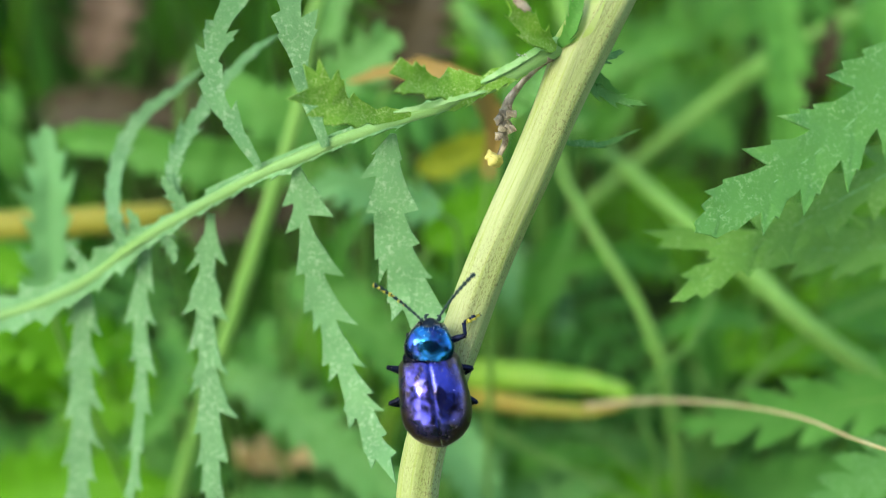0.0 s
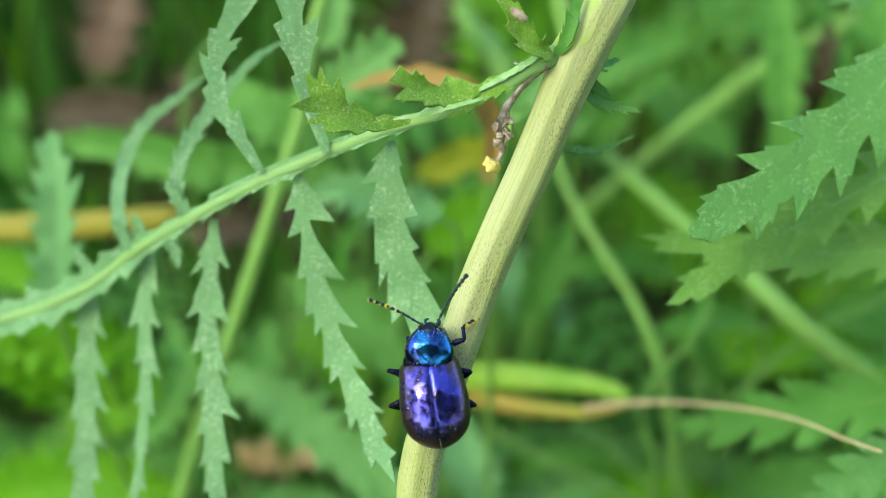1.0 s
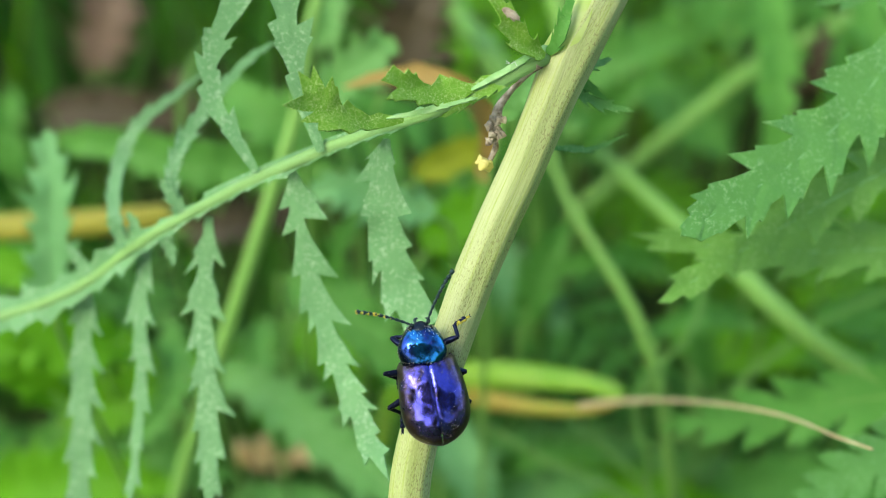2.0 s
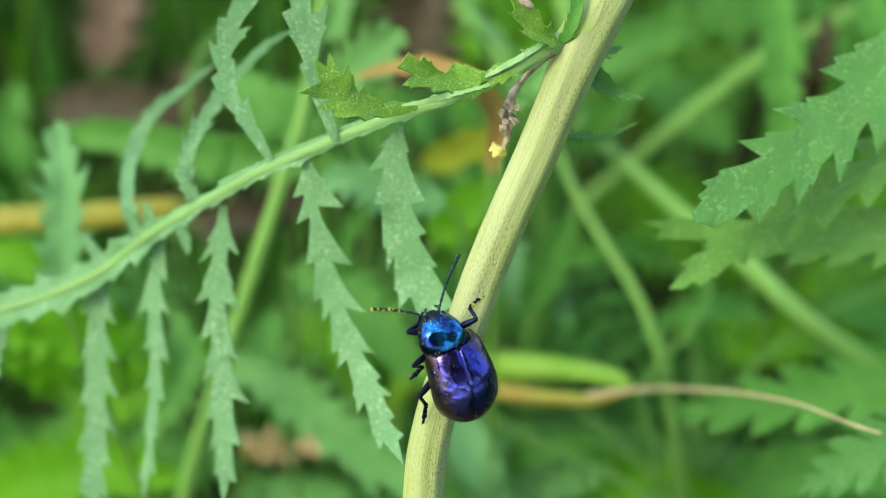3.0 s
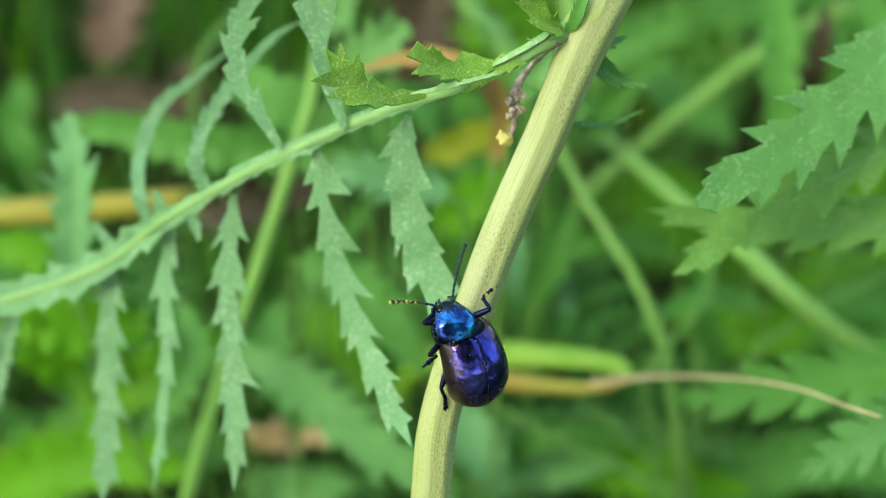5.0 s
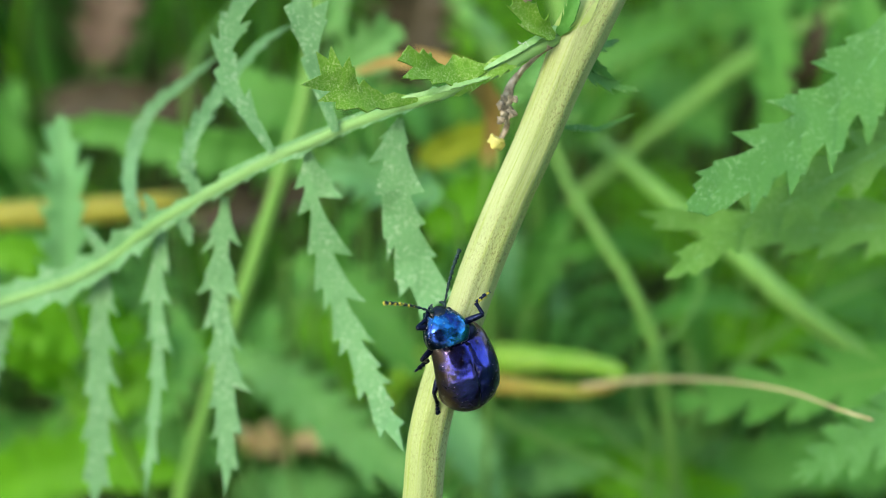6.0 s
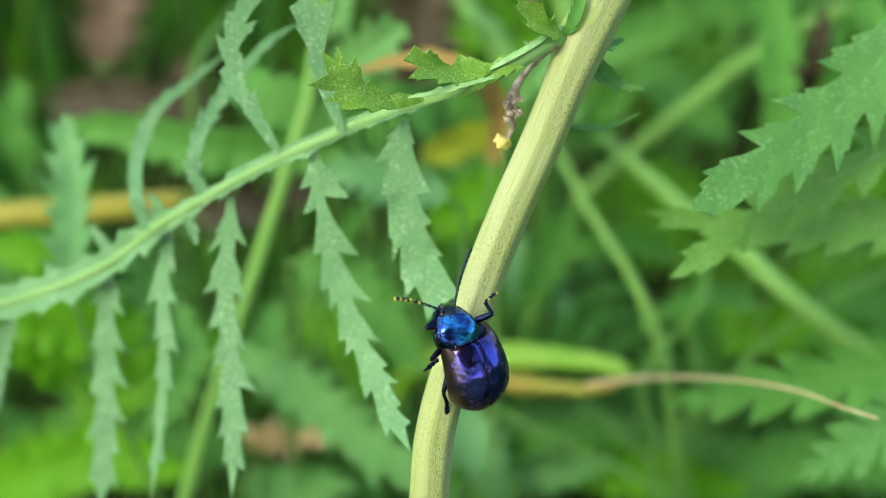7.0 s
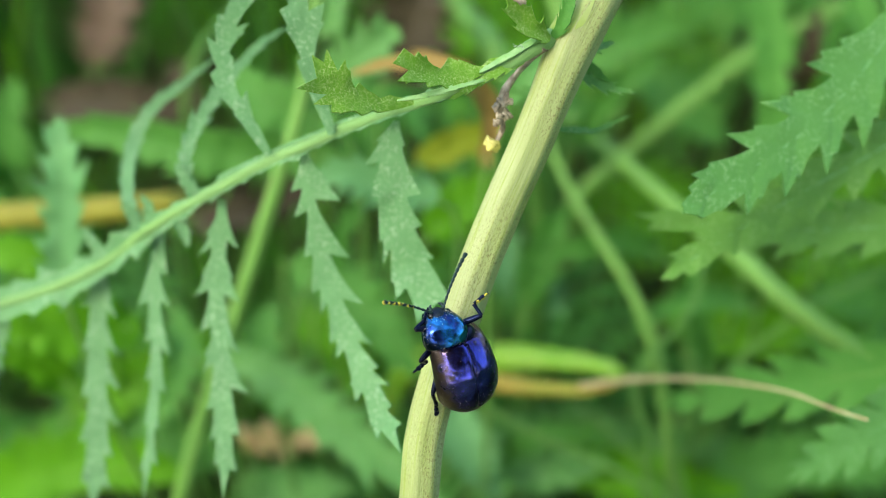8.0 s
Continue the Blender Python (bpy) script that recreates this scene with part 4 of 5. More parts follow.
# ---------------------------------------------------------------- undergrowth seen behind
def stalk(pts, radii, mat, label, category="stalk", name="plant_stalk", flat=1.0, kind=""):
    """A single far stalk; its curve ends in the ground."""
    end = to_ground(pts[-1])
    t = thing(name, end, label, category)
    bm = bmesh.new()
    g = SLOPE.inverted() @ (end - Vector((0, 0, 0.004))) / MM
    tube(bm, [*pts, g], radii, 12, 50, 5, 0.05, 0.05, len(pts), 0, flat)
    part("stalk", to_world(bm), mat, t)
    return t


stalk([(12.8, 21.4, -65), (14.5, 11.3, -63), (18.1, 3.0, -59), (22.9, -5.0, -57), (26.1, -12.3, -57), (28.0, -19.0, -59), (30.4, -29.0, -65), (33.8, -43.0, -76)], [0.4, 0.8, 1.35, 1.55, 1.6], STALK, "pale green curved plant stalk")
stalk([(18.5, 20.4, -88), (25.7, 12.1, -78), (31.0, 4.2, -64), (36.0, -2.1, -52), (41.0, -7.8, -48), (50.5, -14.5, -48), (60.5, -19.5, -52)], [0.9, 1.2, 1.35, 1.4, 1.4], STALK, "pale green slanting plant stalk")
stalk([(65.2, 38.6, -94), (49.6, 30.2, -94), (39.0, 21.9, -96), (31.3, 15.2, -100), (20.8, 4.0, -108)], [1.0, 1.2, 1.3, 1.2], STALK, "thin pale green stalk")
stalk([(-1.4, 42.3, -80), (2.4, 34.7, -80), (6.6, 24.8, -62), (10.6, 15.4, -66), (13.7, 6.5, -74)], [1.6, 1.9, 1.8, 1.5], STALK_SHADED, "pale green plant stalk")
stalk([(-12.9, 31.7, -40), (-15.0, 24.1, -40), (-16.4, 15.3, -41), (-18.9, 7.7, -42), (-22.4, -2.0, -44), (-25.5, -10.6, -46), (-29.2, -20.4, -49), (-33.2, -32.3, -53), (-37.2, -44.4, -60)], [0.8, 0.95, 1.0, 1.0, 1.1], STALK, "yellow-green slender plant stalk")
stalk([(-34.0, 4.9, -60), (-39.6, 4.2, -58), (-48.7, 3.5, -57), (-57.4, 3.0, -57), (-70.5, 0.8, -60)], [1.6, 2.0, 2.2, 2.1], STALK_YELLOW, "withered yellow stalk lying across")
stalk([(14.5, 38.1, -70), (16.5, 30.1, -70), (15.9, 19.3, -72), (15.9, 9.3, -80)], [1.4, 1.4, 1.3, 1.2], STALK, "pale green plant stalk")
stalk([(39.2, -14.8, -95), (40.6, -24.0, -95), (38.5, -33.8, -98)], [0.7, 1.0, 1.0], STALK, "pale green stalk low down")

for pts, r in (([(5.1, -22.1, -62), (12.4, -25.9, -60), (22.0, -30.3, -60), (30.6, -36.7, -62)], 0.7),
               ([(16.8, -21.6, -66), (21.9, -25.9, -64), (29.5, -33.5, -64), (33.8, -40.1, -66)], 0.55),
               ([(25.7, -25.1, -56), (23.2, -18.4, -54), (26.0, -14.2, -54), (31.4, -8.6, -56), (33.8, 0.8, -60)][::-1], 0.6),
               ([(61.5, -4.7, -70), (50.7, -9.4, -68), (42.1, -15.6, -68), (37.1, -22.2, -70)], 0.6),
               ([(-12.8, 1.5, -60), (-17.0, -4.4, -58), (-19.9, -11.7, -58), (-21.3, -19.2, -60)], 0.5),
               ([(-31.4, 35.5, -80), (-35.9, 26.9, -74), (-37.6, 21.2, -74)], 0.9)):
    stalk(pts, [r * 0.5, r, r * 1.1], STALK_SHADED, "thin green grass stalk in the undergrowth")


def blade(pts, width, mat, label, teeth=10, depth=0.3, name="leaf", **k):
    """A single far leaf on a stalk that goes down to the ground."""
    end = to_ground(pts[0])
    t = thing(name, end, label, "leaf")
    bm = bmesh.new()
    toothed(bm, pts, width, teeth, depth, **k)
    part("blade", to_world(bm), mat, t, thick=0.0002)
    g = SLOPE.inverted() @ (end - Vector((0, 0, 0.003))) / MM
    bm = bmesh.new()
    p0, p1 = Vector(pts[0]), Vector(pts[1])
    tube(bm, [p0.lerp(p1, 0.3), p0 + (p0 - p1) * 0.15, p0.lerp(g, 0.5) + Vector((0, 0, -4)), g], [0.3, 0.4, 0.5, 0.6], 8, 24, 0, 0, 0.05, 4)
    part("stalk", to_world(bm), STALK, t)
    return t


blade([(-40.9, -4.8, -34), (-40.6, 0.6, -33), (-40.2, 6.5, -32), (-40.9, 12.7, -32)], 6.2, LEAF_BLUISH, "bluish-green leaf with toothed edges", 6, 0.5, base=0.8, end=0.35)
blade([(-13.5, 10.5, -52), (-22.5, 10.8, -52), (-32.3, 11.5, -52), (-40.6, 13.5, -54), (-48.3, 14.0, -56)], 7.0, LEAF_MID, "broad mid-green leaf with shallow teeth", 10, 0.25, face=(0, -0.3, 1), base=0.5, end=0.4)
blade([(-13.3, 14.4, -50), (-17.4, 15.1, -50), (-22.2, 16.8, -50), (-27.4, 20.9, -52)], 7.5, LEAF_MID, "broad mid-green leaf with shallow teeth", 7, 0.25, base=0.5, end=0.4)
blade([(-15.1, 14.8, -42), (-12.4, 18.5, -41), (-9.4, 20.9, -40), (-5.6, 23.8, -40)], 7.5, LEAF_FRESH, "soft green leaf with deep teeth", 6, 0.5, base=0.4, end=0.5)
blade([(-0.9, 5.1, -40), (-6.5, 5.7, -39), (-10.9, 7.2, -38), (-14.6, 6.9, -38)], 6.5, LEAF_BLUISH, "grey-green leaf with deep teeth", 7, 0.5, base=0.4, end=0.4)
blade([(-2.4, 0.7, -58), (2.7, 5.0, -56), (7.7, 7.9, -56)], 8.0, LEAF_BRIGHT, "bright green leaf lit through", 6, 0.4)
blade([(-3.8, 10.3, -58), (-0.2, 11.6, -57), (4.2, 13.4, -57), (7.1, 14.5, -57)], 5.0, LEAF_YELLOW, "yellowing leaf on a thin stalk", 6, 0.25)
blade([(4.2, 8.2, -40), (4.9, 11.8, -38), (4.1, 15.2, -35), (1.5, 17.3, -32), (-2.1, 18.5, -32), (-6.2, 18.5, -33), (-10.5, 17.5, -34)], 2.6, LEAF_ORANGE, "withered orange-brown curled leaf", 10, 0.2, base=0.7)
blade([(-40.1, -11.1, -60), (-46.2, -11.5, -56), (-51.9, -9.9, -54), (-59.0, -11.3, -54)], 10.0, LEAF_BRIGHT, "bright sunlit green leaf", 6, 0.35)
blade([(-49.0, -19.2, -60), (-52.3, -14.3, -55), (-56.7, -8.4, -52)], 8.0, LEAF_BRIGHT, "bright green leaf lit through", 6, 0.35)
blade([(-49.7, -4.4, -60), (-53.4, -2.2, -58), (-60.7, -0.7, -58)], 7.0, LEAF_BRIGHT, "bright green leaf lit through", 6, 0.35)
blade([(-28.6, -14.6, -58), (-21.0, -18.0, -56), (-13.7, -23.4, -54), (-5.1, -29.3, -52), (0.5, -34.2, -52)], 9.0, LEAF_FRESH, "long green leaf with toothed edges", 10, 0.5)
blade([(-20.2, -2.9, -60), (-14.0, -5.8, -58), (-8.1, -11.5, -56), (-3.8, -17.2, -56)], 9.0, LEAF_MID, "long green leaf with toothed edges", 9, 0.4)
blade([(46.8, 8.9, -72), (46.0, 19.0, -70), (45.8, 28.5, -70), (43.4, 39.6, -70)], 6.0, LEAF_MID, "soft green long flat leaf blade", 8, 0.12, base=0.8, end=0.7)
blade([(61.7, 19.3, -72), (59.3, 27.8, -70), (57.3, 38.1, -70)], 5.5, LEAF_MID, "soft green long flat leaf blade", 8, 0.12, base=0.8, end=0.7)
blade([(-17.2, 26.6, -60), (-15.0, 29.6, -60), (-14.2, 35.5, -60)], 5.0, LEAF_FRESH, "small green leaf in the undergrowth", 6, 0.4)
blade([(10.5, -9.1, -64), (12.6, -2.2, -62), (16.3, 4.5, -62)], 7.0, LEAF_DEEP, "dark green leaf, its shade put into the colour", 7, 0.35)
blade([(0.6, -22.2, -70), (2.9, -27.8, -66), (6.8, -35.5, -66)], 8.0, LEAF_BLUISH, "grey-green leaf low in the undergrowth", 7, 0.35)

for pts, width, mat, label in (
        ([(-70.2, -37.9, -76), (-58.8, -32.9, -72), (-48.5, -30.9, -70), (-37.4, -32.5, -70)], 12, LEAF_BRIGHT, "bright yellow-green leaf low down"),
        ([(-57.3, -26.0, -84), (-48.3, -22.0, -80), (-39.0, -17.7, -80), (-31.8, -13.7, -82)], 10, LEAF_BRIGHT, "bright yellow-green leaf in the undergrowth"),
        ([(-66.4, -30.9, -92), (-54.9, -29.6, -90), (-43.6, -31.0, -88), (-32.9, -34.6, -88)], 11, LEAF_MID, "mid-green leaf in the undergrowth"),
        ([(-1.0, -40.9, -96), (12.6, -35.4, -92), (26.0, -35.9, -90), (42.1, -39.5, -90)], 11, LEAF_FRESH, "fresh green leaf low in the undergrowth"),
        ([(35.4, -44.5, -92), (46.9, -36.4, -88), (57.8, -34.2, -86), (70.9, -35.9, -86)], 12, LEAF_MID, "mid-green leaf low in the undergrowth"),
        ([(6.6, -31.4, -100), (19.7, -31.0, -98), (32.5, -33.4, -96), (47.3, -33.4, -96)], 9, LEAF_FRESH, "pale green leaf low in the undergrowth"),
        ([(37.9, -11.6, -104), (47.5, -15.2, -100), (57.3, -15.0, -98), (70.5, -11.3, -98)], 10, LEAF_BRIGHT, "bright green leaf in the undergrowth"),
        ([(10.4, -3.8, -100), (15.9, -11.3, -98), (23.4, -16.9, -98)], 9, LEAF_MID, "mid-green leaf in the undergrowth"),
        ([(34.1, 32.2, -110), (40.7, 23.9, -108), (49.6, 17.9, -108)], 9, LEAF_MID, "mid-green leaf in the undergrowth"),
        ([(-24.6, -10.9, -92), (-17.2, -16.1, -90), (-13.6, -25.1, -90)], 9, LEAF_BRIGHT, "bright green leaf in the undergrowth"),
        ([(-35.2, -43.7, -100), (-23.3, -40.0, -96), (-10.3, -40.9, -96)], 9, LEAF_MID, "mid-green leaf in the undergrowth"),
        ([(-75.3, 11.1, -110), (-76.5, 18.9, -108), (-75.5, 28.8, -108)], 8, LEAF_DEEP, "dark green leaf, its shade put into the colour"),
        ([(19.5, 27.0, -96), (27.5, 32.2, -94), (37.6, 35.0, -94)], 9, LEAF_MID, "mid-green leaf in the undergrowth")):
    blade(pts, width, mat, label, 9, 0.3, base=0.45, end=0.3)

for pts, width, mat, label in (
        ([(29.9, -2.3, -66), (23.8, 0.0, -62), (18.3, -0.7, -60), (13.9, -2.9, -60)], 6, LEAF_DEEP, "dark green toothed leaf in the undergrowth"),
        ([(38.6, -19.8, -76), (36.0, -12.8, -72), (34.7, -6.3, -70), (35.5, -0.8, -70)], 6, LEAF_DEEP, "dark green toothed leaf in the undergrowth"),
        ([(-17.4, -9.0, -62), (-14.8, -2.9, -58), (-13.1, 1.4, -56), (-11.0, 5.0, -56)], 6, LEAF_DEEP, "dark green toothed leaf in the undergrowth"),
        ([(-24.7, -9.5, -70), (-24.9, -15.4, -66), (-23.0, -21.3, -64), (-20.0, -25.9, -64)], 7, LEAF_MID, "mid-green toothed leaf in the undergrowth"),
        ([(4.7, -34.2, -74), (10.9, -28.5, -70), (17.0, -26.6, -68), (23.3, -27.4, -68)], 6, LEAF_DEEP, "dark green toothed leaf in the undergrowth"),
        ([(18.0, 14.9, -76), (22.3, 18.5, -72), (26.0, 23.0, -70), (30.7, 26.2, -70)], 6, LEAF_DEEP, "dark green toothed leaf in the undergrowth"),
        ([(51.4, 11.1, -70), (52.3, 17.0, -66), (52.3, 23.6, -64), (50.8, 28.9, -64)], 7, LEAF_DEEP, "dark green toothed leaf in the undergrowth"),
        # the next four are dark leaves in place of shaded gaps
        ([(-8.3, 21.5, -60), (-5.6, 25.3, -57), (-3.7, 30.2, -56), (-2.0, 35.9, -56)], 16, LEAF_GAP_DARK, "dark brown leaf standing in for a shaded gap in the undergrowth"),
        ([(-37.6, 3.3, -74), (-29.5, 4.0, -70), (-21.6, 6.4, -70), (-15.2, 8.7, -70)], 8, LEAF_GAP_DARK, "dark brown leaf standing in for a shaded gap in the undergrowth"),
        ([(50.3, 18.7, -74), (47.5, 21.8, -62), (47.9, 25.9, -60), (48.6, 30.3, -60)], 6, LEAF_GAP_DARK, "dark brown leaf standing in for a shaded gap in the undergrowth"),
        ([(-41.9, -26.3, -92), (-37.7, -21.1, -80), (-36.9, -17.5, -78)], 4, LEAF_GAP_DARK, "dark brown leaf standing in for a shaded gap in the undergrowth"),
        ([(-38.2, -9.5, -70), (-35.7, -15.4, -66), (-37.5, -21.3, -64), (-42.0, -25.9, -64)], 7, LEAF_MID, "mid-green toothed leaf in the undergrowth"),
        ([(41.5, -9.2, -66), (34.3, -7.5, -62), (28.7, -8.9, -60), (24.2, -11.8, -60)], 5, LEAF_MID, "mid-green toothed leaf in the undergrowth")):
    blade(pts, width, mat, label, 9, 0.62, base=0.35, end=0.25)

blade([(7.2, 1.0, -93), (12.7, -5.4, -90), (19.1, -11.9, -90)], 10, LEAF_BLUISH, "grey-green leaf in the undergrowth", 7, 0.35)
blade([(6.0, -36.3, -86), (10.3, -36.8, -84), (14.6, -36.5, -84)], 4.5, LEAF_ORANGE, "withered orange-brown leaf low in the undergrowth", 5, 0.2)
blade([(5.2, 12.0, -15), (6.4, 13.7, -14), (8.2, 15.6, -14)], 3.0, LEAF_FRESH, "small rounded green leaf behind the stem", 4, 0.06, base=0.5, end=0.5)

blade([(14.3, -31.8, -82), (30.5, -35.3, -78), (44.0, -37.2, -78)], 9, LEAF_BRIGHT, "bright green leaf low in the undergrowth", 8, 0.3)

blade([(-32.9, -38.2, -90), (-24.0, -39.0, -87), (-15.2, -38.2, -87)], 9, LEAF_FRESH, "fresh green leaf low in the undergrowth", 7, 0.3)
blade([(4.7, -29.3, -77), (13.7, -32.6, -74), (23.5, -31.8, -74)], 8, LEAF_FRESH, "fresh green leaf low in the undergrowth", 7, 0.3)
# dark leaf in place of the shaded ground behind
blade([(-73.3, 24.1, -112), (-59.3, 25.1, -110), (-45.2, 23.1, -110)], 10, LEAF_GAP_DARK, "dark brown leaf standing in for a shaded gap in the undergrowth", 7, 0.3)

# a brownish dead stem and seed heads on the ground
blade([(-68.0, 34.3, -128), (-66.2, 40.0, -126), (-63.6, 46.2, -124), (-60.8, 55.9, -124)], 15.0, LEAF_BROWN, "withered pinkish-brown leaf hanging in the shade", 5, 0.55, base=0.2, end=0.5)
# dark leaf added where a gap lies in shade
blade([(-50.5, 19.8, -128), (-49.5, 26.2, -126), (-52.2, 34.9, -126)], 6, LEAF_GAP_DARK, "dark brown leaf standing in for a shaded gap far back", 6, 0.2, base=0.5, end=0.5)
seed = thing("seed_head", to_ground((-32.8, -38.0, -120)), "dry brown rounded seed head on a thin stalk", "seed head")
sc = Vector((-26.5, -30.3, -84))
for i in range(14):
    a = i * 2.4
    d = Vector((math.cos(a) * 5.4 * math.sqrt(i / 14), math.sin(a) * 2.6 * math.sqrt(i / 14), random.uniform(-1, 1)))
    bm = bmesh.new()
    tube(bm, [sc + d, sc + d * 1.15 + Vector((0.6, 0.4, 1.0)), sc + d * 1.3 + Vector((0.8, 0.6, 1.8))], [0.4, 1.15, 0.3], 10, 10, 4, 0.1, 0.2, i)
    part("seed", to_world(bm), HUSK, seed)
bm = bmesh.new()
sg = SLOPE.inverted() @ to_ground((-32.8, -38.0, -120)) / MM
tube(bm, [sc, sc.lerp(sg, 0.5), sg], [0.6, 0.6, 0.7], 8, 12)
part("stalk", to_world(bm), STRAW, seed)


# feathery tansy plants filling the distance
def feather(bm, pts, span, pairs, rnd):
    """A compound leaf in one mesh: rib and toothed leaflets in pairs."""
    line, length = spline(pts, pairs + 2)
    for i in range(1, pairs + 1):
        c = line[i]
        tg = (line[i + 1] - line[i - 1]).normalized()
        s = i / (pairs + 1)
        side = tg.cross(Vector((rnd.uniform(-0.3, 0.3), rnd.uniform(-0.6, 0.1), 1))).normalized()
        ln = span * (0.45 + 0.55 * math.sin(math.pi * min(s * 1.15, 1))) * 0.5
        for sg in (-1, 1):
            d = (side * sg + tg * 0.55).normalized()
            droop = Vector((0, 0, -ln * rnd.uniform(0.0, 0.4)))
            toothed_strip(bm, [c, c + d * ln * 0.5 + droop * 0.2, c + d * ln + droop], ln * 0.30, 6, 0.5, (0, -0.3, 1), 0.2, 0.4, 0.35, 0.2, 0, rnd.randint(0, 9999))
    tube(bm, pts, [span * 0.03, span * 0.028, span * 0.012], 6, 14)


def far_tansy(x, y, height, lean, seed, mats):
    rnd = random.Random(seed)
    base = Vector((x, y, 0))
    t = thing("tansy_plant", base, "green tansy plant with feathery leaves in the undergrowth", "plant", "tansy plants")
    top = base + Vector((lean[0], lean[1], height))
    line = [base - Vector((0, 0, 0.003)), base.lerp(top, 0.4) + Vector((rnd.uniform(-6, 6), rnd.uniform(-6, 6), 0)) * MM, top]
    bm = bmesh.new()
    tube(bm, [q / MM for q in line], [1.6, 1.4, 0.7], 8, 24, 5, 0.05, 0.05, seed)
    part("stem", to_world(bm, Matrix.Identity(4)), STALK, t)
    a = rnd.uniform(0, 6)
    n = rnd.randint(5, 7)
    for i in range(n):
        u = 0.25 + 0.75 * i / (n - 1)
        c = base.lerp(top, u) / MM
        a += 2.4
        ln = rnd.uniform(38, 60)
        d = Vector((math.cos(a), math.sin(a), rnd.uniform(0.1, 0.5)))
        pts = [c, c + d * ln * 0.5 + Vector((0, 0, 3)), c + d * ln - Vector((0, 0, rnd.uniform(0, 14)))]
        bm = bmesh.new()
        feather(bm, pts, rnd.uniform(20, 30), 9, rnd)
        part("compound_leaf", to_world(bm, Matrix.Identity(4)), rnd.choice(mats), t, thick=0.0002)
    return t


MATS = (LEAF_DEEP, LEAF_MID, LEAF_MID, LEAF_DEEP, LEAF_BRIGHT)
rnd = random.Random(7)
spots = [(0.03, 0.12), (0.075, 0.16), (0.11, 0.11), (-0.08, 0.06), (0.0, 0.075), (0.06, 0.07), (0.05, 0.22),
         (0.12, 0.21), (-0.14, 0.10), (0.15, 0.15), (0.09, 0.29), (0.0, 0.035), (0.05, 0.03), (-0.05, 0.03), (0.17, 0.27), (-0.17, 0.30)]
for i, (x, y) in enumerate(spots):
    # the plants keep below the line of sight of the near leaf
    room = 0.15 + y - 0.075
    far_tansy(x + rnd.uniform(-0.01, 0.01), y, min(room * rnd.uniform(0.45, 0.68), 0.17), (rnd.uniform(-0.02, 0.02), rnd.uniform(0.0, 0.03)), 100 + i, MATS)

# grass between them
rnd = random.Random(21)
verts, faces, kinds = [], [], []
for i in range(900):
    x, y = rnd.uniform(-0.22, 0.24), rnd.uniform(-0.03, 0.42)
    room = max(0.02, 0.15 + y - 0.08)
    h = min(room * rnd.uniform(0.35, 0.85), 0.2)
    a = rnd.uniform(0, 6.28)
    w = rnd.uniform(0.0009, 0.0024)
    bend = Vector((math.cos(a), math.sin(a), 0)) * h * rnd.uniform(0.1, 0.5)
    side = Vector((-math.sin(a + 0.6), math.cos(a + 0.6), 0)) * w
    base = Vector((x, y, -0.003))
    k0 = len(verts)
    for j in range(6):
        u = j / 5
        c = base + Vector((0, 0, h * u * (1 - 0.15 * u))) + bend * u * u
        ww = (1 - u) ** 0.6
        verts += [c - side * ww, c + Vector((0, 0, -0.25)) * w * ww + bend.normalized() * w * 0.4 * ww, c + side * ww]
    for j in range(5):
        q = k0 + j * 3
        faces += [(q, q + 1, q + 4, q + 3), (q + 1, q + 2, q + 5, q + 4)]
        kinds += [i % 4 == 0] * 2
me = bpy.data.meshes.new("grass")
me.from_pydata(verts, [], faces)
me.materials.append(LEAF_DEEP)
me.materials.append(LEAF_BRIGHT)
me.polygons.foreach_set("material_index", [int(k) for k in kinds])
md = new("grass", me)
tagged(md, "green grass blades growing thick from the soil", "grass", kind="stuff").modifiers.new("thickness", "SOLIDIFY").thickness = 0.0002



# the meadow round about
def meadow(count, near, far, tall, wide, seed):
    rnd = random.Random(seed)
    verts, faces = [], []
    for i in range(count):
        r, a = near + (far - near) * rnd.random() ** 1.3, rnd.uniform(0, 6.2832)
        x, y = r * math.cos(a), 0.08 + r * math.sin(a)
        if abs(x) < 0.23 and -0.16 < y < 0.43:
            continue
        h = tall * rnd.uniform(0.4, 1.0)
        b = rnd.uniform(0, 6.28)
        w = wide * rnd.uniform(0.6, 1.3)
        bend = Vector((math.cos(b), math.sin(b), 0)) * h * rnd.uniform(0.15, 0.6)
        side = Vector((-math.sin(b), math.cos(b), 0)) * w
        k0 = len(verts)
        for j in range(4):
            u = j / 3
            c = Vector((x, y, -0.01)) + Vector((0, 0, h * u * (1 - 0.2 * u))) + bend * u * u
            ww = 1 - 0.9 * u ** 1.5
            verts += [c - side * ww, c + side * ww]
        for j in range(3):
            q = k0 + j * 2
            faces.append((q, q + 1, q + 3, q + 2))
    me = bpy.data.meshes.new("grass")
    me.from_pydata(verts, [], faces)
    me.materials.append(LEAF_DEEP)
    ob = new("grass", me)
    ob.modifiers.new("thickness", "SOLIDIFY").thickness = 0.0003
    return tagged(ob, "meadow grass spreading round the tansy plants", "grass", kind="stuff")


meadow(16000, 0.2, 1.5, 0.15, 0.005, 31)
meadow(14000, 1.2, 7.0, 0.3, 0.022, 32)

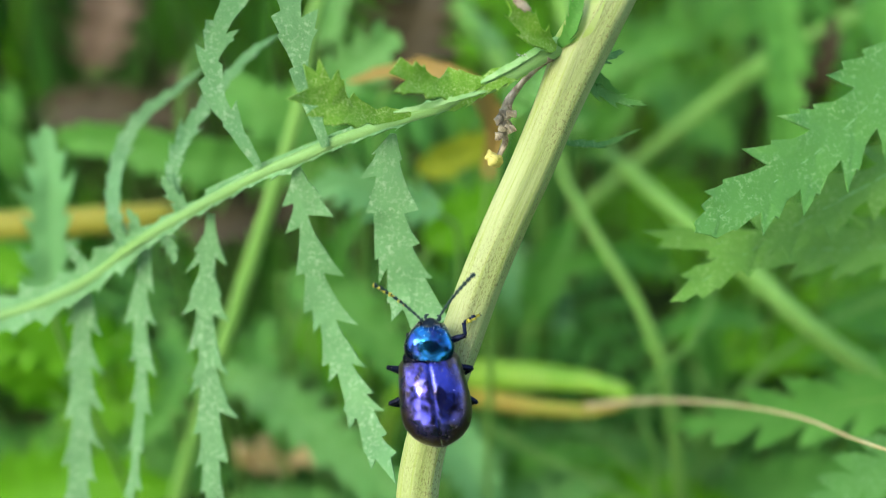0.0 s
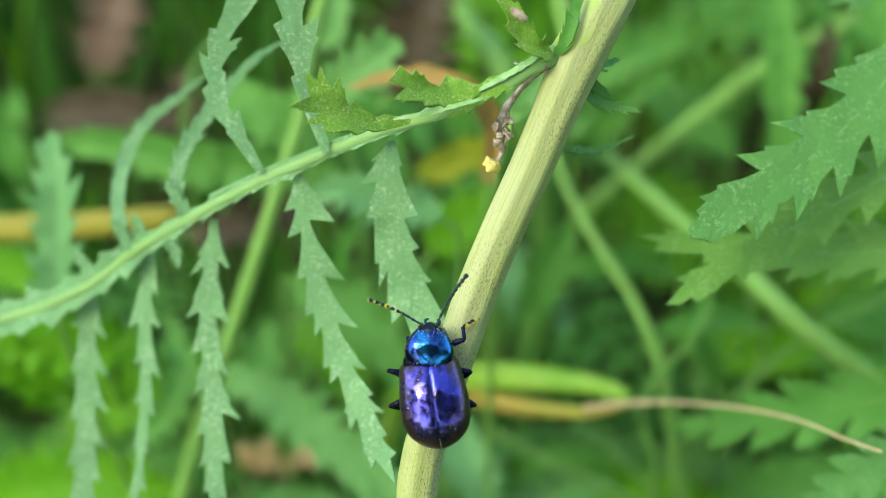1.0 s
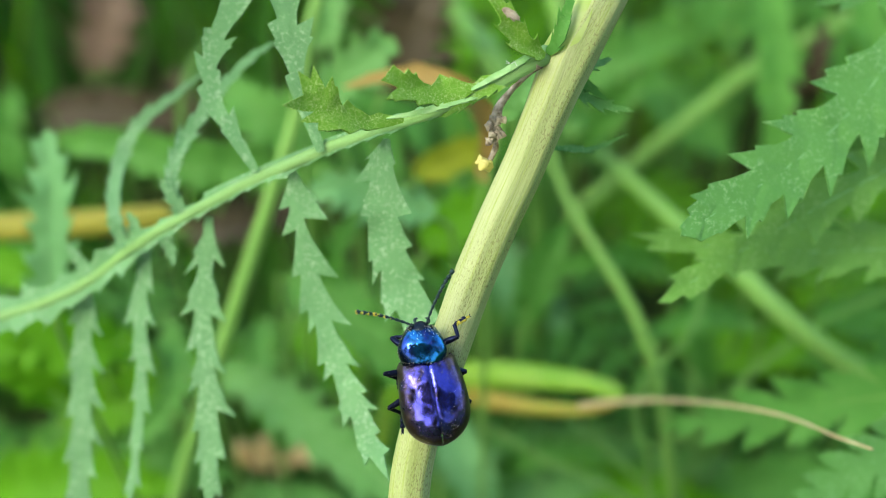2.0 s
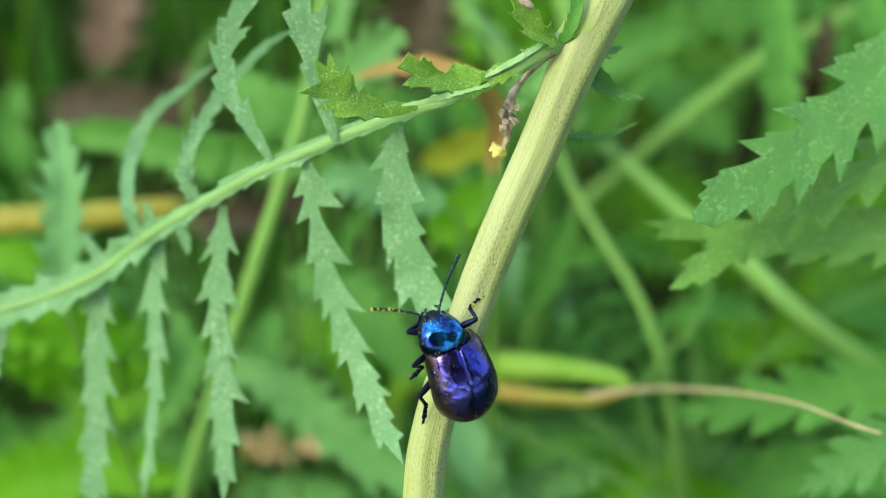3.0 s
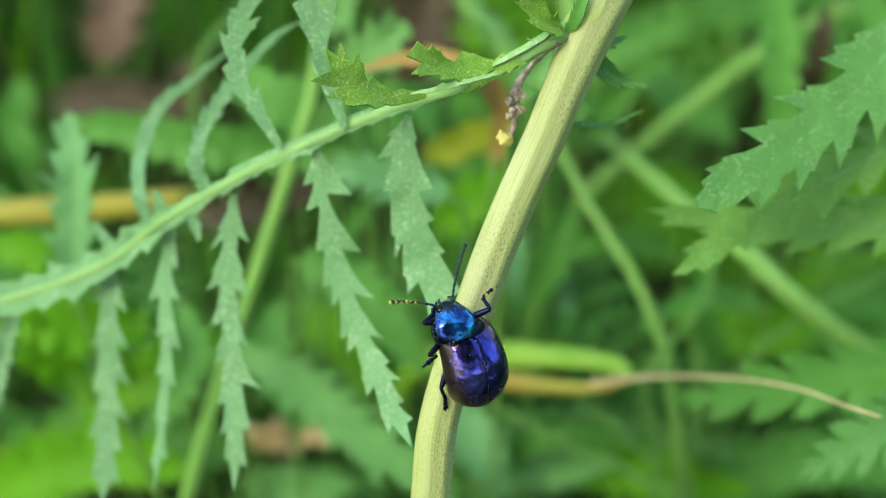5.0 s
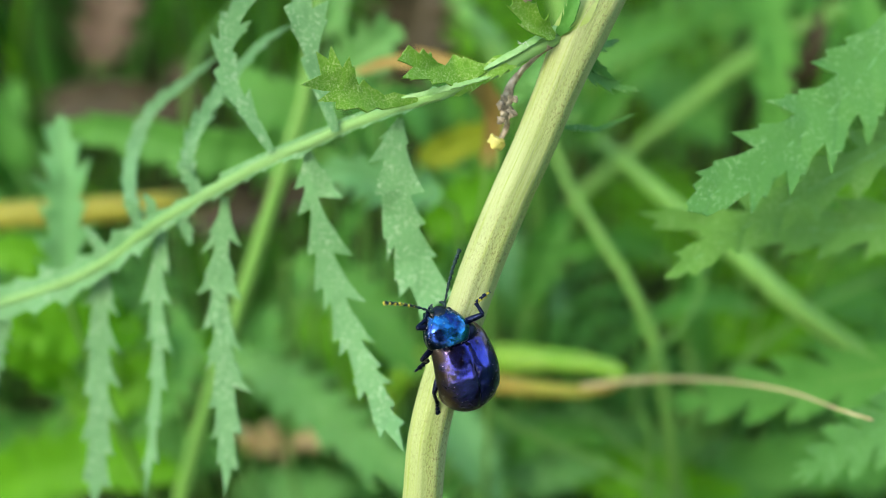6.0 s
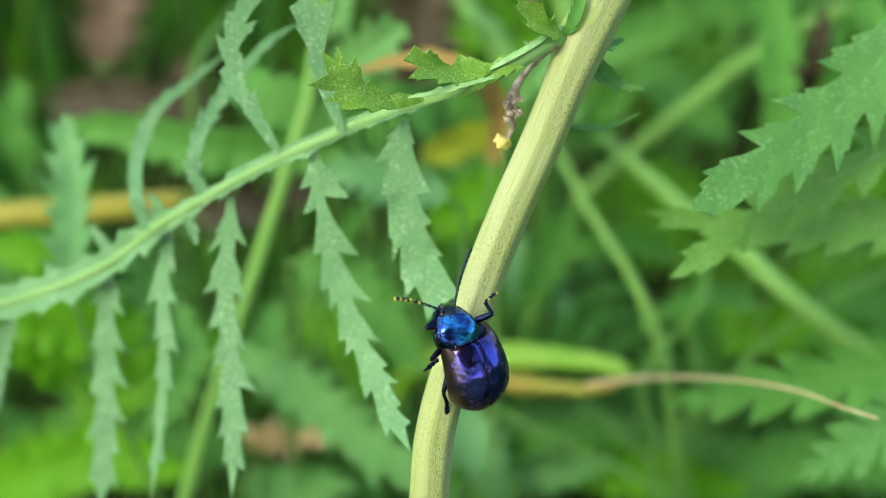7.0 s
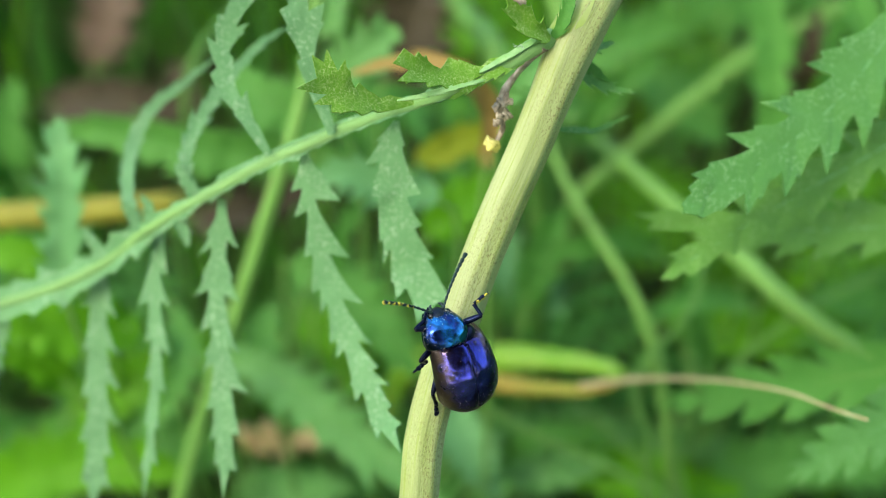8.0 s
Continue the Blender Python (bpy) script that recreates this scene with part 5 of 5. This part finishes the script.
# an unseen bush, added behind the eye so that the beetle's back reflects dark
bush = thing("bush", Vector((0.1, -1.0, 0)), "unseen dense dark green leafy bush, added to darken the beetle's reflections", "bush")
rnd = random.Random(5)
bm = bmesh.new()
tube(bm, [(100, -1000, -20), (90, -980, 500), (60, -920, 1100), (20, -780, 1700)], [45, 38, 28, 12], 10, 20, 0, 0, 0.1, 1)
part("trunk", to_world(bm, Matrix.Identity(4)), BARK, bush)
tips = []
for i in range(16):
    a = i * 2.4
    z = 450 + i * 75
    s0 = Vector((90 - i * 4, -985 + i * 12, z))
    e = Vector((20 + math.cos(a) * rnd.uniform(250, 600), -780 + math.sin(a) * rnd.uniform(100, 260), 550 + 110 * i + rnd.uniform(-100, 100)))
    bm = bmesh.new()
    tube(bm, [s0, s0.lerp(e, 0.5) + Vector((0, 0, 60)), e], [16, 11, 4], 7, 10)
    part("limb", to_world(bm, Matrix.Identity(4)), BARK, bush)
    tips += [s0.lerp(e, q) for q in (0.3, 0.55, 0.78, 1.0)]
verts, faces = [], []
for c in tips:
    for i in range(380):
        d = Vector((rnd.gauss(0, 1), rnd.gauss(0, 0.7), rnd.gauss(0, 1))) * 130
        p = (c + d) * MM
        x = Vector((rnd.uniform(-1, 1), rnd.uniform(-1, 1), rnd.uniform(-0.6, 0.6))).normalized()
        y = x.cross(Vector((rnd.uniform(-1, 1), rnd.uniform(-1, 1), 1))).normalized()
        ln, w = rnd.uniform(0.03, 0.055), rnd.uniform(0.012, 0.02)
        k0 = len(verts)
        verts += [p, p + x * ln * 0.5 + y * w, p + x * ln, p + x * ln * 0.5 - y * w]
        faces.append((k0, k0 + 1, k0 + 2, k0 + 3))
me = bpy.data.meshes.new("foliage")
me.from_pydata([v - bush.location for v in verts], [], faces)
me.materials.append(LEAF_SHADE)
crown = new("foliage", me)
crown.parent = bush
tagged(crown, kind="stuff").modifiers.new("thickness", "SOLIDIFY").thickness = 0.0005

# two more unseen copies, added to darken the low horizon in the reflections
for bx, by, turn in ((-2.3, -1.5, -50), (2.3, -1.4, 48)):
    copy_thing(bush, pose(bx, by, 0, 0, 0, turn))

# ---------------------------------------------------------------- the beetle
# Body space: metres; origin on the back where the wing cases meet the pronotum, y forward, z away from the stem.
beetle = tagged(new("beetle"), "shiny violet-blue leaf beetle clinging to the pale stem", "beetle")
beetle.empty_display_size = 0.003


def body_part(name, bm, mat, parent, label="", place=None):
    for v in bm.verts:
        v.co *= MM
    return part(name, bm, mat, parent, label, place=place or Matrix.Identity(4))


def wing_half(u):
    """Half width of the wing cases, from the front (0) to the tip (1)."""
    if u < 0.06:
        return 1.95 + 0.22 * math.sin(u / 0.06 * math.pi / 2)
    if u < 0.55:
        return 2.17 + 0.31 * math.sin((u - 0.06) / 0.49 * math.pi / 2)
    return 2.48 * math.sqrt(max(0.0, 1 - ((u - 0.55) / 0.45) ** 2.3))


def elytron(sg):
    bm = bmesh.new()
    nu, nv = 84, 44
    grid = []
    for i in range(nu + 1):
        u = 1 - (1 - i / nu) ** 1.35
        hw = max(wing_half(u), 0.02)
        top = -0.15 + 0.95 * math.sin(min(u / 0.45, 1) * math.pi / 2) ** 0.9 if u < 0.45 else -1.5 + 2.3 * math.sqrt(max(0, 1 - ((u - 0.45) / 0.56) ** 2.4))
        row = []
        for j in range(nv + 1):
            th = (j / nv) * 1.78
            x = hw * math.sin(th) if th < math.pi / 2 else hw * (1 - 0.10 * (th - math.pi / 2) / 0.21)
            drop = 2.15 * min(1, 0.45 + hw / 3.2)
            z = top - drop * (1 - max(0, math.cos(th)) ** 0.68) if th < math.pi / 2 else top - drop - 0.15 * (th - math.pi / 2) / 0.21
            if j == 0:
                z -= 0.10
                x = 0.015
            if j in (1, 2):
                z -= 0.05 / j
            if j == nv - 4:
                x *= 1.012
            # shoulder bump
            z += 0.10 * math.exp(-((u - 0.10) / 0.07) ** 2 - ((th - 0.85) / 0.3) ** 2)
            z += 0.048 * noise.noise(Vector((sg * x * 1.3 + sg * 9, u * 7.5, 4.0))) + 0.016 * noise.noise(Vector((sg * x * 3 + sg * 3, u * 18, 1.0)))
            row.append(bm.verts.new((sg * x, -0.05 - 6.2 * u, z)))
        grid.append(row)
    for i in range(nu):
        for j in range(nv):
            q = (grid[i][j], grid[i][j + 1], grid[i + 1][j + 1], grid[i + 1][j])
            bm.faces.new(q if sg < 0 else q[::-1])
    spots = []
    for k in range(640):
        i, j = rnd.randint(1, nu - 3), rnd.randint(1, nv - 6)
        edge = max((i / nu - 0.3) * 0.85 * (noise.noise(grid[i][j].co * 0.9 + Vector((7, 0, 0))) + 0.75), j / nv - 0.72, 0.22 - i / nu * 6, 0.05)
        if rnd.random() < edge:
            spots.append(grid[i][j].co + Vector((rnd.uniform(-0.03, 0.03), rnd.uniform(-0.03, 0.03), 0.01)))
    CASE_DUST.append(spots)
    front = grid[0]
    ring = [bm.verts.new((v.co.x * 0.985, v.co.y + 0.05, v.co.z - 0.10)) for v in front]
    wall = [bm.verts.new((v.co.x * 0.96, v.co.y - 0.02, min(v.co.z, -0.4) - 0.75)) for v in front]
    for j in range(nv):
        q = (front[j + 1], front[j], ring[j], ring[j + 1])
        bm.faces.new(q if sg < 0 else q[::-1])
        q = (ring[j + 1], ring[j], wall[j], wall[j + 1])
        bm.faces.new(q if sg < 0 else q[::-1])
    bmesh.ops.remove_doubles(bm, verts=bm.verts, dist=0.002)
    return bm


CASES, CASE_DUST = [], []
rnd = random.Random(15)
for sg in (-1, 1):
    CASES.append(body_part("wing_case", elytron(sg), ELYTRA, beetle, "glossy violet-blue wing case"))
bm = bmesh.new()
bmesh.ops.create_uvsphere(bm, u_segments=24, v_segments=14, radius=1)
for v in bm.verts:
    v.co = Vector((v.co.x * 2.25, -2.5 + v.co.y * 3.1, -1.65 + v.co.z * 0.8))
body_part("abdomen", bm, LIMB, beetle, "blue-black underside")
bm = bmesh.new()
bmesh.ops.create_uvsphere(bm, u_segments=20, v_segments=12, radius=1)
for v in bm.verts:
    v.co = Vector((v.co.x * 1.6 - 0.2, 0.1 + v.co.y * 1.0, -1.15 + v.co.z * 0.85))
body_part("thorax", bm, LIMB, beetle, "blue-black middle body")
bm = bmesh.new()
bmesh.ops.create_cone(bm, cap_ends=True, segments=3, radius1=0.34, radius2=0.12, depth=0.18)
for v in bm.verts:
    v.co = Vector((v.co.y * 0.9, -0.16 + v.co.x * 0.8, -0.10 + v.co.z * 0.6))
body_part("scutellum", bm, LIMB, beetle, "small dark shield between the wing cases")

# fore body: pronotum, head and feelers turn together
bm = bmesh.new()
nu, nv = 36, 56
grid = []
for i in range(nu + 1):
    u = i / nu
    hw = 1.76 - 0.24 * ((0.3 - u) / 0.3) ** 2 if u < 0.3 else 1.76 - 0.88 * ((u - 0.3) / 0.7) ** 1.75
    top = -0.12 + 0.42 * math.sin(math.pi * (0.12 + 0.62 * u)) - 0.75 * u ** 2.6
    row = []
    for j in range(nv + 1):
        th = -1.85 + 3.7 * j / nv
        x = hw * math.sin(max(-1.57, min(1.57, th)))
        z = top - 1.35 * (1 - max(0, math.cos(th)) ** 0.62) - max(0, abs(th) - 1.57) * 1.6
        if abs(th) > 1.57:
            x *= 0.9
        z += 0.035 * noise.noise(Vector((x * 1.5 + 3, u * 4.5, 7.0))) + 0.014 * noise.noise(Vector((x * 5, u * 12, 2.0)))
        bow = 0.05 * (x / 1.6) ** 2
        row.append(bm.verts.new((x, -0.14 + bow + u * 2.6, z)))
    grid.append(row)
for i in range(nu):
    for j in range(nv):
        bm.faces.new((grid[i][j], grid[i][j + 1], grid[i + 1][j + 1], grid[i + 1][j]))
rnd = random.Random(12)
PRONO_DUST = []
for k in range(1500):
    i, j = rnd.randint(0, nu), rnd.randint(4, nv - 4)
    rim = max(abs(j / nv - 0.5) * 2.3, i / nu * 0.95, 1 - i / nu * 6)
    if rnd.random() < max(0.0, rim - 0.6) * 1.3:
        PRONO_DUST.append(grid[i][j].co + Vector((rnd.uniform(-0.03, 0.03), rnd.uniform(-0.03, 0.03), 0.01)))
bm.faces.new(grid[0][::-1])
bm.faces.new(grid[-1])
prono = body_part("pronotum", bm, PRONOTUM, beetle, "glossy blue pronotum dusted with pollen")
bm = bmesh.new()
bmesh.ops.create_uvsphere(bm, u_segments=24, v_segments=16, radius=1)
for v in bm.verts:
    w = 0.80 - 0.2 * max(0, v.co.y)
    v.co = Vector((v.co.x * w - 0.1, 2.2 + v.co.y * 0.60, -0.95 + v.co.z * 0.62 - 0.25 * max(0, v.co.y)))
body_part("head", bm, HEAD, prono, "blue-black head")
for sg in (-1, 1):
    bm = bmesh.new()
    bmesh.ops.create_uvsphere(bm, u_segments=14, v_segments=10, radius=0.26)
    for v in bm.verts:
        v.co = Vector((sg * 0.72 - 0.1 + v.co.x * 0.7, 2.25 + v.co.y * 1.1, -0.85 + v.co.z * 1.2))
    body_part("eye", bm, EYE_BLACK, prono, "black eye")
    bm = bmesh.new()
    tube(bm, [(sg * 0.45, 2.62, -1.15), (sg * 0.5, 2.86, -1.3), (sg * 0.3, 3.0, -1.5)], [0.10, 0.13, 0.05], 8, 10, 0, 0, 0.2, sg)
    body_part("palp", bm, FEELER, prono)


def dust(parent, name, spots, seed, shade):
    """Specks of pollen and dust lying on the shell."""
    rnd = random.Random(seed)
    bm = bmesh.new()
    for c in spots:
        r = rnd.choice((0.014, 0.018, 0.022, 0.030, 0.044))
        vs = [bm.verts.new(c + Vector(d) * r * rnd.uniform(0.7, 1.4)) for d in ((1, 0, 0), (-0.5, 0.8, 0), (-0.5, -0.8, 0), (0, 0, 0.9), (0, 0, -0.6))]
        for i in range(3):
            bm.faces.new((vs[i], vs[(i + 1) % 3], vs[3]))
            bm.faces.new((vs[(i + 1) % 3], vs[i], vs[4]))
    ob = body_part(name, bm, shade, parent, "pale dust and pollen specks")
    return tagged(ob, "pale dust and pollen specks", kind="stuff")


dust(prono, "dust", PRONO_DUST, 3, DUST)
for half, spots in zip(CASES, CASE_DUST):
    dust(half, "dust", spots, 4, DUST)


def feeler(sg):
    """Eleven joints, widening to the tip, along y, with necks between them."""
    bm = bmesh.new()
    pts, radii, y = [], [], 0.0
    for i in range(11):
        ln = (0.40, 0.29, 0.48, 0.45, 0.45, 0.43, 0.42, 0.41, 0.41, 0.41, 0.49)[i] * 0.97
        r = 0.085 + 0.075 * (i / 10) ** 1.1 + (0.03 if i == 0 else 0)
        for q, k in ((0.0, 0.5), (0.2, 0.8), (0.45, 1.0), (0.7, 1.14), (0.92, 0.75)):
            yy = y + ln * q
            pts.append(Vector((sg * 0.035 * (yy - 1.9) ** 2, yy, 0.02 * yy)))
            radii.append((yy, r * k))
        y += ln
    tip = pts[-1].y
    even = list(np.interp(np.linspace(0, tip, 110), [a for a, _ in radii], [r for _, r in radii]))
    tube(bm, pts, even, 10, 110, 0, 0, 0.08, sg)
    for f in bm.faces:
        c = f.calc_center_median()
        dusted = c.y > tip - 0.02 or (c.y > tip * 0.42 and noise.noise(c * 4.3) > 0.16)
        f.material_index = 1 if sg < 0 and dusted else 0
    return bm


FEELERS = {sg: body_part("antenna", feeler(sg), (FEELER, POLLEN), prono, "beaded dark antenna with pollen on the tip") for sg in (-1, 1)}


def limb(length, r0, r1, r2, seed=0, bend=0.0):
    bm = bmesh.new()
    tube(bm, [(0, 0, 0), (length * 0.35, 0, bend), (length * 0.75, 0, bend * 0.7), (length, 0, 0)], [r0, r1, r1 * 0.9, r2], 10, 14, 0, 0, 0.06, seed)
    return bm


def tarsus(length, dusty):
    bm = bmesh.new()
    for i in range(4):
        a, b = length * i / 4.4, length * (i + 1) / 4.4
        r = (0.17, 0.20, 0.22, 0.12)[i]
        tube(bm, [(a, 0, 0), (a * 0.4 + b * 0.6, 0, 0), (b, 0, -0.01)], [r * 0.72, r, r * 0.75], 8, 9, 0, 0, 0.35, i, 0, 0.7)
    for f in bm.faces:
        c = f.calc_center_median()
        if dusty and noise.noise(c * 3.7) + 0.9 * c.y / 0.2 < 0.1:
            f.material_index = 1
    for sg in (-1, 1):
        tube(bm, [(length * 0.88, 0, 0), (length * 0.97, sg * 0.09, 0), (length, sg * 0.12, -0.06)], [0.04, 0.035, 0.01], 6, 5)
    return bm


# Each leg: femur, tibia and tarsus lengths; then hip, knee, ankle and toe in body space (mm), clinging upright (A), turned aside (B) and, for the one that steps again, at the end (C).
LEGS = [
    ("right fore", (1.8, 1.0, 1.4), ((1.1, 0.8, -1.9), (2.95, 1.15, -1.4), (2.84, 1.95, -2.0), (4.1, 2.35, -2.3)), ((0.5, 0.8, -1.6), (1.9, 1.35, -0.6), (1.75, 2.0, -1.1), (2.9, 2.5, -1.2))),
    ("left fore", (1.6, 1.0, 1.1), ((-1.0, 0.7, -1.9), (-1.1, 1.2, -2.5), (-0.5, 1.7, -2.6), (-0.2, 2.3, -2.6)), ((-1.5, 1.35, -1.6), (-2.7, 1.7, -1.6), (-2.0, 2.0, -1.9), (-1.5, 2.5, -2.3))),
    ("right middle", (1.7, 1.2, 1.1), ((1.3, -0.9, -2.1), (2.7, -1.2, -1.9), (2.0, -1.8, -2.5), (1.3, -2.5, -2.8)), ((1.0, -0.9, -2.1), (1.5, -1.8, -2.9), (1.0, -2.4, -3.1), (0.6, -3.0, -3.2))),
    ("left middle", (1.9, 1.3, 1.3), ((-1.2, -0.9, -2.1), (-2.55, -0.4, -1.9), (-1.9, -1.0, -2.5), (-1.5, -1.9, -2.8)), ((-1.5, -0.3, -2.1), (-3.2, -0.7, -1.4), (-2.5, -1.4, -2.1), (-3.7, -2.0, -2.3))),
    ("right hind", (1.9, 1.3, 1.2), ((1.3, -2.6, -2.1), (2.75, -3.6, -1.9), (2.1, -3.8, -2.6), (1.4, -4.5, -2.9)), ((1.0, -2.6, -2.1), (1.6, -3.6, -2.9), (1.2, -4.2, -3.1), (0.8, -4.8, -3.2))),
    ("left hind", (2.1, 1.4, 1.6), ((-1.2, -2.4, -2.1), (-2.75, -2.7, -1.9), (-2.1, -3.3, -2.5), (-2.1, -4.7, -2.7)), ((-1.6, -2.2, -2.0), (-3.5, -3.1, -1.2), (-3.0, -4.3, -1.9), (-3.7, -5.9, -2.1)),
     ((-1.5, -2.2, -2.0), (-2.8, -3.7, -1.3), (-2.4, -5.2, -1.9), (-2.6, -6.9, -2.1))),
]


def bone(a, b):
    """A pose at a whose x points to b."""
    x = (b - a).normalized()
    y = Vector((0, 0, 1)).cross(x).normalized()
    z = x.cross(y)
    m = Matrix((x, y, z)).transposed().to_4x4()
    m.translation = a * MM
    return m


def leg_poses(lengths, joints):
    """Poses of femur in body space, and of tibia and tarsus in the femur's."""
    p = [Vector(j) for j in joints]
    q = [p[0]]
    for ln, a in zip(lengths, p[1:]):
        q.append(q[-1] + (a - q[-1]).normalized() * ln)
    f, t, s = bone(q[0], q[1]), bone(q[1], q[2]), bone(q[2], q[3])
    return f, f.inverted() @ t, f.inverted() @ s


LEG_PARTS = []
for name, lengths, a, b, *c in LEGS:
    f, t, s = leg_poses(lengths, a)
    femur = body_part("leg", limb(lengths[0], 0.17, 0.26, 0.16, 1, 0.03), LIMB, beetle, "slender blue-black leg", f)
    tibia = body_part("tibia", limb(lengths[1], 0.12, 0.15, 0.17, 2, -0.04), LIMB, femur, "", t)
    toe = body_part("tarsus", tarsus(lengths[2], name == "right fore"), (LIMB, POLLEN), femur, "clawed foot dusted with pollen", s)
    LEG_PARTS.append((femur, tibia, toe, lengths, a, b, c[0] if c else b))

# ---------------------------------------------------------------- what moves
# seconds; place in the stem's plane (mm); yaw, pitch, roll of the body; turn of the fore body; turn of left and right feeler
BEETLE = [
    (0.0, -1.39, -7.27, 2.60, 9.5, 0, 0, -15.5, 57, -30),
    (0.5, -1.32, -7.25, 2.60, 9.5, 0, 0, -15.5, 62, -30),
    (1.0, -1.32, -7.33, 2.60, 9, 0, 0, -15, 68, -23),
    (1.5, -1.23, -7.45, 2.60, 9.5, -1, 1, -14.5, 77, -21),
    (3.0, 0.32, -7.52, 3.00, 19.5, 19, 16, -1.5, 63, -33),
    (3.5, 0.43, -7.66, 3.00, 21.5, 20, 16, -2.5, 78, -20),
    (4.0, 0.44, -7.61, 3.00, 21.5, 20, 16, -2.5, 65, -30),
    (5.5, 0.97, -8.09, 3.00, 21, 27, 22, -5, 68, -22),
    (6.0, 0.96, -8.06, 3.00, 21, 27, 22, -5, 64, -25),
    (6.5, 1.16, -8.00, 3.00, 21, 27, 22, -6, 57, -30),
    (7.0, 1.17, -8.02, 3.00, 21, 27, 22, -6, 61, -25),
    (7.5, 1.14, -7.98, 3.00, 21, 27, 22, -6, 61, -28),
    (8.0, 1.14, -7.99, 3.00, 21, 27, 22, -6, 63, -32.5),
]


def mix(a, b, u):
    return [tuple(p + (q - p) * u for p, q in zip(j, k)) for j, k in zip(a, b)]


def motions():
    walk(beetle, [(t, on_slope(x, y, z, 0, 0, yaw) @ pose(0, 0, 0, pitch, roll, 0)) for t, x, y, z, yaw, pitch, roll, *_ in BEETLE])
    walk(prono, [(r[0], pose(-0.047 * r[6] * MM, 0.018 * r[6] * MM, 0, -0.8 * r[5], 0, r[7])) for r in BEETLE])
    for sg, k in ((-1, 8), (1, 9)):
        walk(FEELERS[sg], [(r[0], pose((sg * 0.33 - 0.17) * MM, 2.55 * MM, -0.85 * MM, 12, 0, r[k])) for r in BEETLE])
    for femur, tibia, toe, lengths, a, b, c in LEG_PARTS:
        rows = [(t, leg_poses(lengths, mix(mix(a, b, u), c, w))) for t, u, w in ((0.0, 0.0, 0), (1.0, 0.03, 0), (1.7, 0.06, 0), (2.05, 0.35, 0), (2.4, 0.7, 0), (2.8, 0.86, 0), (3.5, 0.9, 0), (4.2, 0.92, 0), (4.75, 0.97, 0.5), (5.3, 1.0, 1), (6.5, 0.98, 0.97), (8.0, 1.0, 1))]
        for ob, i in ((femur, 0), (tibia, 1), (toe, 2)):
            walk(ob, [(t, m[i]) for t, m in rows])


motions()
